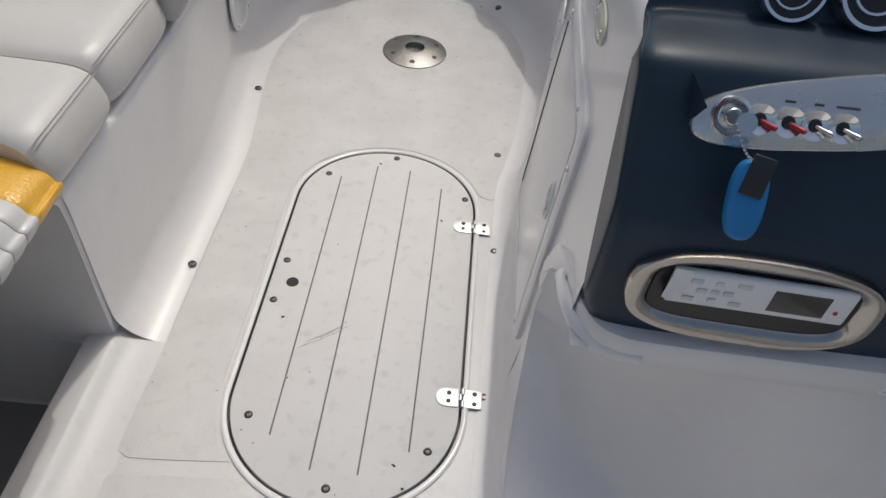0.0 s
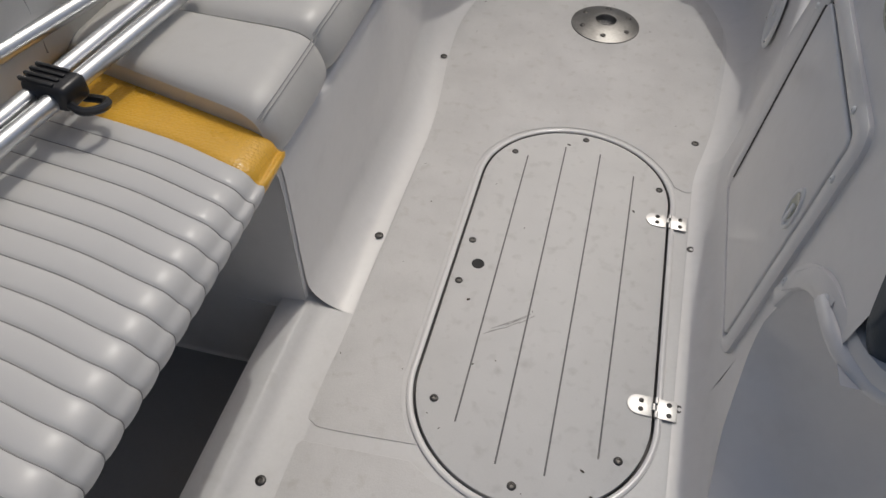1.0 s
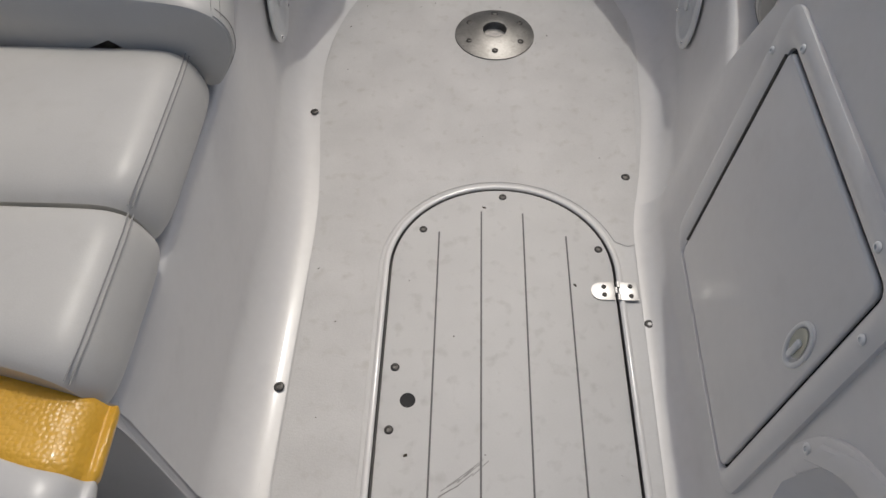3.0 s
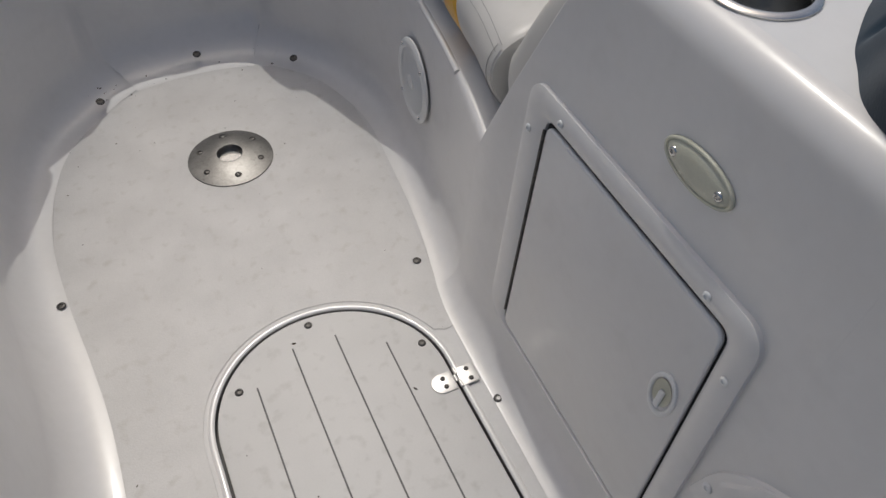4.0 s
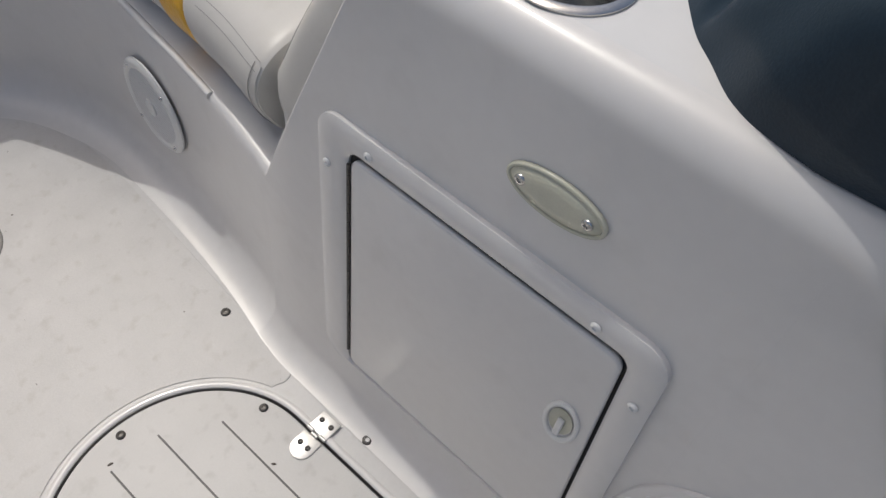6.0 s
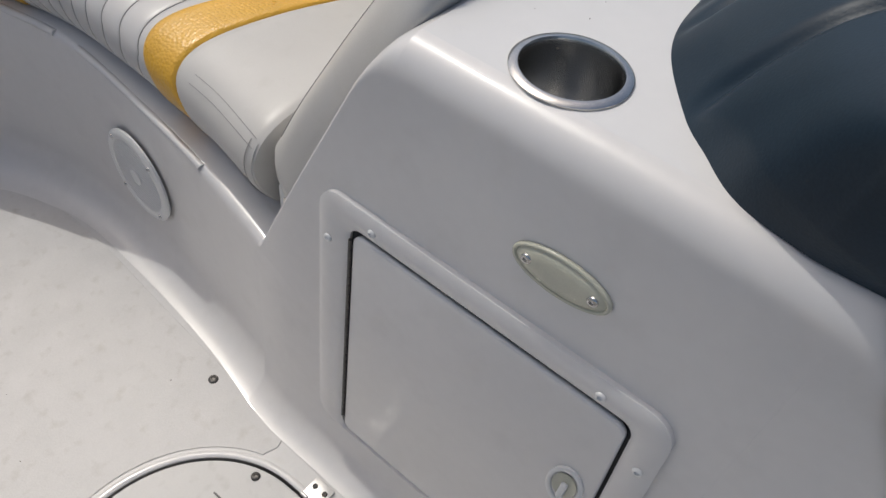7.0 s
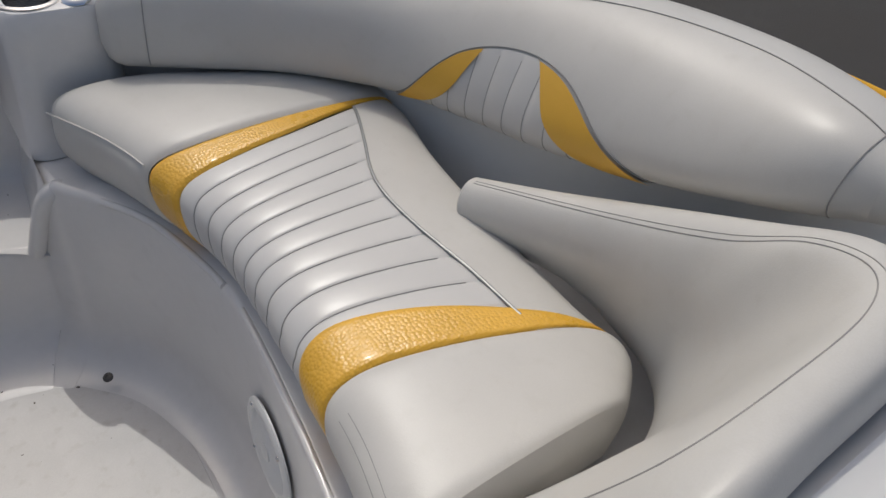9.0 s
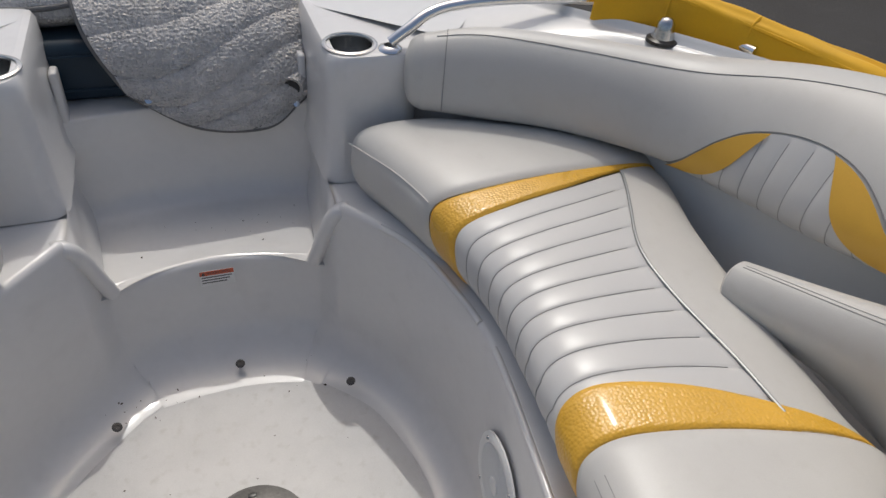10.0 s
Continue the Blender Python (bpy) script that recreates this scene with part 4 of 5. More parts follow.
def lounge_seat(name, label, flip):
    shift = np.array((-0.034, -0.12, 0.0)) if flip else np.zeros(3)
    s = thing(name, label, "seat cushion", "bow seat cushions")
    surf = Surface(seat_rails(FRONT, BACK), 220, 200)
    m = surf.m
    sign = 1.0 if surf.at(np.array(3.5), np.array(6.0), 0.01)[2] > surf.at(np.array(3.5), np.array(6.0), 0.0)[2] else -1.0
    n1, n2 = curve_of([1.53, 1.58, 1.63, 1.77, 1.85, 1.80, 1.64, 1.4, 1.3, 1.3]), curve_of([2.15, 2.15, 2.2, 2.35, 2.42, 2.3, 1.98, 1.5, 1.32, 1.32])
    f1, f2 = curve_of([4.72, 4.72, 4.72, 4.8, 4.82, 4.9, 5.05, 5.1, 5.1, 5.1]), curve_of([5.2, 5.22, 5.3, 5.34, 5.26, 5.22, 5.16, 5.14, 5.12, 5.12])
    zero, end = (lambda w: 0 * w), (lambda w: 0 * w + 7)

    def add(nm, p, mat, lab=""):
        if flip:
            p = p * np.array((-1, 1, 1)) + shift
        return part(nm, grid_bm(p), mat, s, lab)

    add("aft_panel", panel(surf, zero, n1, 0, m, 40, 70, 0.006, sign=sign), VINYL)
    add("gold_stripe", panel(surf, lambda w: n1(w * 0.92), lambda w: n2(w * 0.92), 0, m * 0.92, 16, 90, 0.002, sign=sign, lift=0.0016, sink=0.0045), GOLD, "hammered gold vinyl stripe")
    seam = curve_of([6.45, 6.35, 6.15, 6.1, 6.35, 6.6])
    top = 6.4 / m
    pl = lambda w: np.maximum(2.12 - 0.62 * w, n1(w * top) + 0.12)
    ph = lambda w: f1(w * top)
    add("pleated_panel", panel(surf, pl, ph, 0, seam, 177, 70, 0.0024, pleats=11, sign=sign, lift=-0.0022), PLEAT, "pleated light grey vinyl")
    bl = lambda w: np.maximum(n1(top + w * (1 - top)), 1.3)
    bh = lambda w: f1(top + w * (1 - top)) + 0.03
    add("back_panel", panel(surf, bl, bh, seam, m, 60, 30, 0.003, sign=sign), VINYL)
    add("gold_stripe", panel(surf, lambda w: f1(w * 0.9), lambda w: f2(w * 0.9), 0, m * 0.9, 16, 90, 0.002, sign=sign, lift=0.0012, sink=0.004), GOLD, "hammered gold vinyl stripe")
    add("bow_panel", panel(surf, f2, end, 0, m, 46, 70, 0.008, sign=sign), VINYL)
    for u in (0.0, 7.0):
        v = np.linspace(0, m, 60)
        ring = surf.at(0 * v + u, v, 0 * v)
        if flip:
            ring = ring * np.array((-1, 1, 1)) + shift
        c = ring.mean(0)
        out = (-0.014 if u == 0 else 0.006) * np.array((0, 1, 0))
        fan = np.stack([ring, ring * 0.6 + c * 0.4 + out * 0.8, ring * 0.2 + c * 0.8 + out, np.tile(c + out, (60, 1))], 1)
        part("end_face", grid_bm(fan), VINYL, s)
    # seams: piping behind the pleats and stitched lines
    k = np.linspace(0.04, 0.99, 70)
    u_lo, u_hi = float(pl(np.array(1.0))), float(ph(np.array(1.0)))
    line = surf.at(u_lo + (u_hi - u_lo) * k, seam(k), sign * (0.0016 + 0 * k))
    if flip:
        line = line * np.array((-1, 1, 1)) + shift
    part("piping", tube(line, 0.0028), PIPING, s, "silver grey piping")
    for k in range(1, 11):
        w = np.linspace(0.03, 0.97, 60)
        a = pl(w) + (ph(w) - pl(w)) * k / 11
        line = surf.at(a, seam(np.full(60, k / 11)) * w, sign * (-0.0014 + 0 * w))
        if flip:
            line = line * np.array((-1, 1, 1)) + shift
        part("pleat_seam", tube(line, 0.0007, 5), THREAD, s)
    for v0 in (3.3, 3.6):
        us = np.linspace(0.05, 1.45, 50)
        line = surf.at(us, 0 * us + v0, sign * (0.0062 + 0 * us))
        if flip:
            line = line * np.array((-1, 1, 1)) + shift
        part("stitching", tube(line, 0.0005, 5), THREAD, s)
    vs = np.linspace(0.6, 3.5, 40)
    for u0, rr in ((0.03, 0.0016), (0.12, 0.0006)):
        line = surf.at(0 * vs + u0, vs, sign * ((0.002 if u0 < 0.1 else 0.0062) + 0 * vs))
        if flip:
            line = line * np.array((-1, 1, 1)) + shift
        part("end_seam", tube(line, rr, 6), VINYL if u0 < 0.1 else THREAD, s)
    us = np.linspace(5.4, 7.0, 50)
    line = surf.at(us, 0 * us + 3.2, sign * (0.009 + 0 * us))
    if flip:
        line = line * np.array((-1, 1, 1)) + shift
    part("welt", tube(line, 0.0016, 6), VINYL, s)
    return s


lounge_seat("bow_seat_cushion", "grey vinyl bow seat cushion with pleats and gold stripes", False)
lounge_seat("bow_seat_cushion", "grey vinyl port bow seat cushion with pleats and gold stripes", True)


def closed_rails(rails):
    return rails + [rails[0]]


def side_bolster(flip, label):
    b = thing("side_bolster", label, "backrest", "bow backrests")
    spine = np.array([(0.962, 1.375, 0.768), (0.960, 1.46, 0.760), (0.978, 1.62, 0.728), (0.966, 1.82, 0.695), (0.925, 2.01, 0.662), (0.842, 2.165, 0.636), (0.69, 2.30, 0.63), (0.54, 2.385, 0.628), (0.43, 2.425, 0.622)])
    wide = (0.058, 0.088, 0.104, 0.103, 0.082, 0.064, 0.05, 0.047, 0.04)
    high = (0.046, 0.068, 0.092, 0.108, 0.106, 0.088, 0.083, 0.08, 0.068)
    lean = (0.0, 0.02, 0.05, 0.055, 0.045, 0.03, 0.02, 0.02, 0.015)
    tan = np.gradient(spine[:, :2], axis=0)
    tan /= np.linalg.norm(tan, axis=1, keepdims=True)
    rails = []
    for k in range(14):
        a = radians(-95 + 360 * k / 14)
        ca, sa = math.cos(a), math.sin(a)
        ca, sa = math.copysign(abs(ca) ** 0.85, ca), math.copysign(abs(sa) ** 0.85, sa)
        rails.append([(q[0] - d[1] * (w * ca - l * sa), q[1] + d[0] * (w * ca - l * sa), q[2] + h * sa) for q, d, w, h, l in zip(spine, tan, wide, high, lean)])
    remap = lambda v: np.interp(v, [0, 1, 2, 3, 4, 5, 6, 7], [0, 1.3, 3.4, 5.3, 7, 8.7, 11.5, 14])
    surf = Surface(closed_rails(rails), 240, 160)
    t = np.array((-1, 1, 1)) if flip else np.array((1, 1, 1))
    sign = 1.0 if surf.at(np.array(3.0), np.array(3.5), 0.01)[0] < surf.at(np.array(3.0), np.array(3.5), 0.0)[0] else -1.0
    body = surf.at(*np.meshgrid(np.linspace(0, 8, 170), np.linspace(0, 14, 90)), 0.0)
    part("cover", grid_bm(body * t, cap_u=True), VINYL, b)
    # rounded caps at the two ends
    for u, out in ((0.0, (-0.1, -1, 0.2)), (8.0, (-1, 0.4, 0))):
        v = np.linspace(0, 14, 50)
        ring = surf.at(0 * v + u, v, 0 * v)
        c = ring.mean(0)
        o = np.array(out) / np.linalg.norm(out) * 0.036
        fan = np.stack([ring, ring * 0.93 + c * 0.07 + o * 0.4, ring * 0.78 + c * 0.22 + o * 0.72, ring * 0.45 + c * 0.55 + o * 0.95, np.tile(c + o, (50, 1))], 1)
        part("end_cap", grid_bm(fan * t), VINYL, b)
    # pleated insert with two gold leaves
    top_c = curve_of([1.05, 1.55, 1.95, 2.25, 2.40, 2.42, 2.34, 2.14, 1.75, 1.0])

    def insert(u0, u1, lo, hi, nu, nv, lift, pleats=0):
        s, w = np.meshgrid(np.linspace(0, 1, nu), np.linspace(0, 1, nv))
        u = u0 + (u1 - u0) * s
        q = (u - 2.0) / 2.95
        v = lo(q) + (hi(q) - lo(q)) * w
        h = lift + 0 * s
        if pleats:
            h = h + 0.003 * np.sqrt(np.abs(np.sin(np.pi * pleats * s)) + 1e-6) - 0.001
        return surf.at(u, remap(v), sign * h)
    part("pleated_insert", grid_bm(insert(2.0, 4.95, lambda q: 0 * q + 0.6, top_c, 110, 30, 0.0015, 12) * t), PLEAT, b, "pleated light grey vinyl insert")
    for k in range(1, 12):
        w = np.linspace(0.05, 0.95, 24)
        u0 = 2.0 + 2.95 * k / 12
        q = np.full(24, k / 12)
        part("pleat_seam", tube(surf.at(np.full(24, u0), remap(0.6 + (top_c(q) - 0.6) * w), sign * (0.0016 + 0 * w)) * t, 0.0008, 5), THREAD, b)
    bow_r, bow_l = curve_of([1.0, 1.06, 1.25, 1.7, 2.42]), curve_of([2.34, 1.75, 1.35, 1.1, 1.0])
    leaf_r = lambda q: bow_r(q / 0.44)
    leaf_l = lambda q: bow_l((q - 0.65) / 0.35)
    part("gold_leaf", grid_bm(insert(2.0, 3.3, leaf_r, top_c, 40, 12, 0.0055) * t), GOLD_SOFT, b, "gold vinyl leaf")
    part("gold_leaf", grid_bm(insert(3.92, 4.95, leaf_l, top_c, 40, 12, 0.0055) * t), GOLD_SOFT, b, "gold vinyl leaf")
    us = np.linspace(0.15, 7.8, 150)
    for v0 in (3.6,):
        part("top_seam", tube(surf.at(us, remap(v0 + 0.25 * np.sin(us * 0.9)), sign * (0.0006 + 0 * us)) * t, 0.0009, 5), THREAD, b)
    us = np.linspace(2.0, 4.95, 60)
    part("insert_seam", tube(surf.at(us, remap(top_c((us - 2) / 2.95) + 0.04), sign * (0.001 + 0 * us)) * t, 0.0008, 5), THREAD, b)
    for u0 in (0.42, 7.62):
        v = remap(np.linspace(1.1, 4.6, 40))
        part("end_seam", tube(surf.at(0 * v + u0, v, sign * (0.0006 + 0 * v)) * t, 0.0010, 5), THREAD, b)
    return b


side_bolster(False, "long curved grey vinyl side backrest with gold leaves")
side_bolster(True, "long curved grey vinyl port side backrest")


def chaise_backrest():
    b = thing("chaise_backrest", "scooped grey vinyl backrest leaning on the console", "backrest")
    rails = [
        [(0.375, 1.385, 0.43), (0.385, 1.312, 0.575), (0.415, 1.236, 0.715), (0.55, 1.232, 0.728), (0.69, 1.238, 0.728), (0.775, 1.264, 0.74), (0.82, 1.325, 0.755), (0.838, 1.44, 0.70), (0.84, 1.62, 0.60), (0.775, 1.82, 0.49)],
        [(0.350, 1.378, 0.45), (0.354, 1.305, 0.595), (0.392, 1.224, 0.752), (0.55, 1.222, 0.768), (0.70, 1.228, 0.772), (0.795, 1.252, 0.775), (0.842, 1.322, 0.775), (0.862, 1.45, 0.735), (0.858, 1.63, 0.64), (0.785, 1.838, 0.52)],
        [(0.354, 1.40, 0.485), (0.364, 1.338, 0.62), (0.415, 1.252, 0.780), (0.56, 1.240, 0.804), (0.69, 1.245, 0.812), (0.765, 1.277, 0.812), (0.806, 1.345, 0.80), (0.825, 1.46, 0.755), (0.822, 1.62, 0.665), (0.768, 1.842, 0.552)],
        [(0.378, 1.425, 0.49), (0.395, 1.37, 0.60), (0.45, 1.298, 0.745), (0.57, 1.282, 0.785), (0.675, 1.288, 0.795), (0.74, 1.32, 0.792), (0.772, 1.385, 0.765), (0.79, 1.47, 0.72), (0.788, 1.61, 0.648), (0.738, 1.838, 0.55)],
        [(0.41, 1.43, 0.475), (0.44, 1.39, 0.56), (0.49, 1.345, 0.65), (0.58, 1.325, 0.68), (0.66, 1.33, 0.68), (0.725, 1.365, 0.665), (0.762, 1.43, 0.64), (0.778, 1.51, 0.615), (0.772, 1.62, 0.585), (0.720, 1.826, 0.522)],
        [(0.42, 1.44, 0.455), (0.47, 1.415, 0.48), (0.54, 1.395, 0.47), (0.62, 1.39, 0.46), (0.69, 1.40, 0.455), (0.75, 1.43, 0.45), (0.79, 1.48, 0.45), (0.806, 1.56, 0.455), (0.80, 1.66, 0.47), (0.728, 1.815, 0.488)],
        [(0.40, 1.40, 0.42), (0.45, 1.35, 0.46), (0.52, 1.31, 0.50), (0.60, 1.30, 0.52), (0.70, 1.31, 0.52), (0.79, 1.36, 0.52), (0.83, 1.44, 0.51), (0.845, 1.54, 0.50), (0.835, 1.65, 0.49), (0.755, 1.81, 0.475)],
    ]
    sag = (0, 0, 0, 0, -0.004, -0.012, -0.022, -0.045, -0.035, 0)
    rails = [[(x, y, z + (d if k < 5 else 0)) for (x, y, z), d in zip(r, sag)] for k, r in enumerate(rails)]
    surf = Surface(closed_rails(rails), 200, 150)
    part("cover", grid_bm(surf.at(*np.meshgrid(np.linspace(0, 9, 120), np.linspace(0, 7, 90)), 0.0), cap_u=True), VINYL, b)
    sign = 1.0 if surf.at(np.array(3.5), np.array(2.0), 0.01)[2] > surf.at(np.array(3.5), np.array(2.0), 0.0)[2] else -1.0
    us = np.linspace(0.2, 8.95, 150)
    part("seam", tube(surf.at(us, 2.75 + 0 * us, sign * (0.0002 + 0 * us)), 0.0008, 5), THREAD, b)
    us = np.linspace(4.4, 8.95, 90)
    part("seam", tube(surf.at(us, 2.60 + 0 * us, sign * (0.0002 + 0 * us)), 0.0006, 5), THREAD, b)
    for u, out in ((0.0, (-0.3, 0.2, -1)), (9.0, (-0.4, 1, -0.3))):
        v = np.linspace(0, 7, 50)
        ring = surf.at(0 * v + u, v, 0 * v)
        c = ring.mean(0)
        o = np.array(out) / np.linalg.norm(out) * (0.02 if u == 0 else 0.01)
        fan = np.stack([ring, ring * 0.85 + c * 0.15 + o * 0.6, ring * 0.5 + c * 0.5 + o * 0.95, np.tile(c + o, (50, 1))], 1)
        part("end_cap", grid_bm(fan), VINYL, b)


chaise_backrest()


def chaise_bracket():
    b = thing("hinge_bracket", "small cream plastic bracket at the foot of the chaise", "bracket")
    part("plate", block(0.372, 0.388, 1.408, 1.424, 0.352, 0.425, 0.003), WHITEP, b)
    part("pin", moved(lathe([(0, -0.012), (0.004, -0.012), (0.004, 0.012), (0, 0.012)], 10), pose(0.378, 1.406, 0.412, 0, 90)), STEEL, b)


chaise_bracket()


def bench_cushion(label, y0, y1, zt, x_front=-0.412, x_back=-0.80, stripe=False, name="bench_cushion", rake0=0.0, rake1=0.0):
    """A port bench block; with stripe it is pleated and ends in a gold band."""
    c = thing(name, label, "seat cushion", "port bench cushions")
    bulge = np.array([0.012, 0.002, 0, 0, 0, 0.002, 0.012])
    rails = []
    for frac, dx, z in ((0, -0.012, 0.356), (0, 0.004, 0.370), (0, 0.010, 0.392), (0, 0.001, zt - 0.025), (0.035, 0.0, zt - 0.009), (0.12, 0, zt - 0.001), (0.35, 0, zt), (0.7, 0, zt), (0.95, 0, zt - 0.006), (1, 0, 0.36)):
        st = np.linspace(y0 + rake0 * frac, y1 + rake1 * frac, 7)
        dip = np.array([0, 0, 0, 0, 0, 0.002, 0.014]) * (stripe and z > 0.40)
        rails.append([(x_front + (x_back - x_front) * frac + dx - b * 0.6, y, z - (b if z > 0.38 else 0) * 0.7 - d) for y, b, d in zip(st, bulge, dip)])
    surf = Surface(rails, 160, 150)
    m = surf.m
    sign = 1.0 if surf.at(np.array(3.0), np.array(6.0), 0.01)[2] > surf.at(np.array(3.0), np.array(6.0), 0.0)[2] else -1.0
    zero, end = (lambda w: 0 * w), (lambda w: 0 * w + 6)
    if stripe:
        edge = curve_of([5.637, 5.637, 5.637, 5.63, 5.62, 5.607, 5.627, 5.577, 5.53, 5.5])
        part("pleated_panel", grid_bm(panel(surf, zero, edge, 0, m, 397, 60, 0.0034, 33, sign)), PLEAT, c, "pleated light grey vinyl")
        for k in range(1, 33):
            w = np.linspace(0.03, 0.97, 50)
            part("pleat_seam", tube(surf.at(edge(w) * k / 33, m * w, sign * (0.0007 + 0 * w)), 0.0009, 5), THREAD, c)
        part("gold_stripe", grid_bm(panel(surf, edge, end, 0, m, 16, 60, 0.003, 0, sign)), GOLD, c, "hammered gold vinyl stripe")
    else:
        part("cover", grid_bm(panel(surf, zero, end, 0, m, 40, 60, 0.009, 0, sign)), VINYL, c)
        us = np.linspace(0.1, 5.9, 50)
        for v0 in (3.55, 3.75):
            part("stitching", tube(surf.at(us, 0 * us + v0, sign * (0.0095 + 0 * us)), 0.0009, 5), THREAD, c)
    for u in (0.0, 6.0):
        v = np.linspace(0, m, 50)
        ring = surf.at(0 * v + u, v, 0 * v)
        cc = ring.mean(0)
        part("end_face", grid_bm(np.stack([ring, ring * 0.5 + cc * 0.5, np.tile(cc, (50, 1))], 1)), VINYL, c)


bench_cushion("pleated grey vinyl bench cushion with a gold stripe", -0.45, 0.824, 0.430, stripe=True, rake1=0.083)
bench_cushion("plain grey vinyl bench cushion block", 0.822, 1.034, 0.446, x_front=-0.434, rake0=0.083)
bench_cushion("plain grey vinyl bench cushion block beside the bow seat", 1.040, 1.312, 0.447, x_front=-0.438)


def port_backrest():
    b = thing("bench_bolster", "grey vinyl port bench backrest", "backrest")
    ys = (-0.6, 0.0, 0.5, 0.9, 1.25)
    rails = [[(x, y, z) for y in ys] for x, z in ((-0.80, 0.42), (-0.775, 0.46), (-0.78, 0.60), (-0.81, 0.70), (-0.87, 0.73), (-0.93, 0.70), (-0.93, 0.44))]
    part("cover", grid_bm(loft(closed_rails(rails), 60, 60), cap_u=True), VINYL, b)
    for y in (0.05, 0.45, 0.85):
        part("seam", tube([(x + (0.0015 if x > -0.85 else -0.0015), y, z) for x, z in ((-0.776, 0.46), (-0.781, 0.60), (-0.811, 0.702), (-0.87, 0.732), (-0.931, 0.70))], 0.0015, 5, 30), THREAD, b)


port_backrest()


# ---- folded frame tubes on the port bench ----
def folded_frame():
    f = thing("bimini_frame", "folded bare aluminium canopy tubes with a black clip", "canopy frame")
    for x0, y0, z0, x1, y1, z1 in ((-0.753, -0.2, 0.50, -0.650, 1.06, 0.475), (-0.77, -0.2, 0.50, -0.690, 1.06, 0.475), (-0.965, -0.2, 0.52, -0.715, 1.10, 0.50)):
        part("tube", tube([(x0, y0, z0), ((x0 + x1) / 2, (y0 + y1) / 2, (z0 + z1) / 2), (x1, y1, z1)], 0.0125, 14, 12), ALU, f)
    m = pose(-0.680, 0.752, 0.486, 0, 0, -5)
    cl = part("clip", moved(block(-0.040, 0.030, -0.024, 0.024, -0.018, 0.018, 0.009, 3), m), BLACK, f, "black plastic tube clip")
    for k in range(4):
        part("rib", moved(block(-0.042, 0.012, -0.016 + k * 0.011 - 0.003, -0.016 + k * 0.011 + 0.003, 0.014, 0.021, 0.002, 2), m), BLACK, cl)
    part("hook", tube([(-0.66, 0.735, 0.48), (-0.635, 0.73, 0.475), (-0.622, 0.752, 0.468), (-0.635, 0.775, 0.46), (-0.67, 0.775, 0.458)], 0.006, 8, 24), BLACK, cl)


folded_frame()


# ---- speakers ----
def speaker(loc, normal, label):
    s = thing("speaker", label, "speaker", "bow speakers")
    prof = [(0.088, 0), (0.088, 0.003), (0.083, 0.0065), (0.072, 0.007), (0.069, 0.005)]
    part("rim", lathe(prof, 56), WHITEP, s)
    part("cone", lathe([(0.07, 0.001), (0, 0.001)], 40), DARK, s)
    bars = bmesh.new()
    for k in range(-9, 10):
        y = k * 0.0072
        half = math.sqrt(max(0.0702**2 - y * y, 0))
        q = block(-half, half, y - 0.0019, y + 0.0019, 0.003, 0.0062, 0.0008, 1)
        me = bpy.data.meshes.new("bar")
        q.to_mesh(me)
        q.free()
        bars.from_mesh(me)
        bpy.data.meshes.remove(me)
    part("grille", bars, WHITEP, s)
    part("badge", moved(lathe([(0.0155, 0.005), (0.0155, 0.0085), (0.013, 0.0095), (0.009, 0.0085), (0, 0.0085)], 24), pose(0, 0, 0)), WHITEP, s, "round centre badge")
    for k in range(4):
        a = radians(45 + 90 * k)
        add_screw(s, pose(0.0775 * math.cos(a), 0.0775 * math.sin(a), 0.0068), 0.0032, STEEL)
    s.matrix_world = facing(loc, normal)


speaker((0.3795, 1.795, 0.195), (-1, 0.09, 0.02), "round white speaker with slotted grille on the starboard riser")
speaker((-0.457, 1.81, 0.18), (1, 0.05, 0.02), "round white speaker with slotted grille on the port riser")


# ---- bow: seat pad, towel mat, rail, cleat, yellow cover ----
def bow_pad():
    b = thing("bow_pad", "navy vinyl filler cushion lying on the foredeck step", "cushion")
    part("cover", block(-0.30, 0.22, 2.715, 2.95, 0.468, 0.60, 0.03, 5), NAVY, b)
    for z in (0.50, 0.572):
        part("piping", tube([(-0.27, 2.7145, z), (-0.1, 2.7135, z), (0.19, 2.7145, z)], 0.003, 6, 20), NAVY, b)


bow_pad()


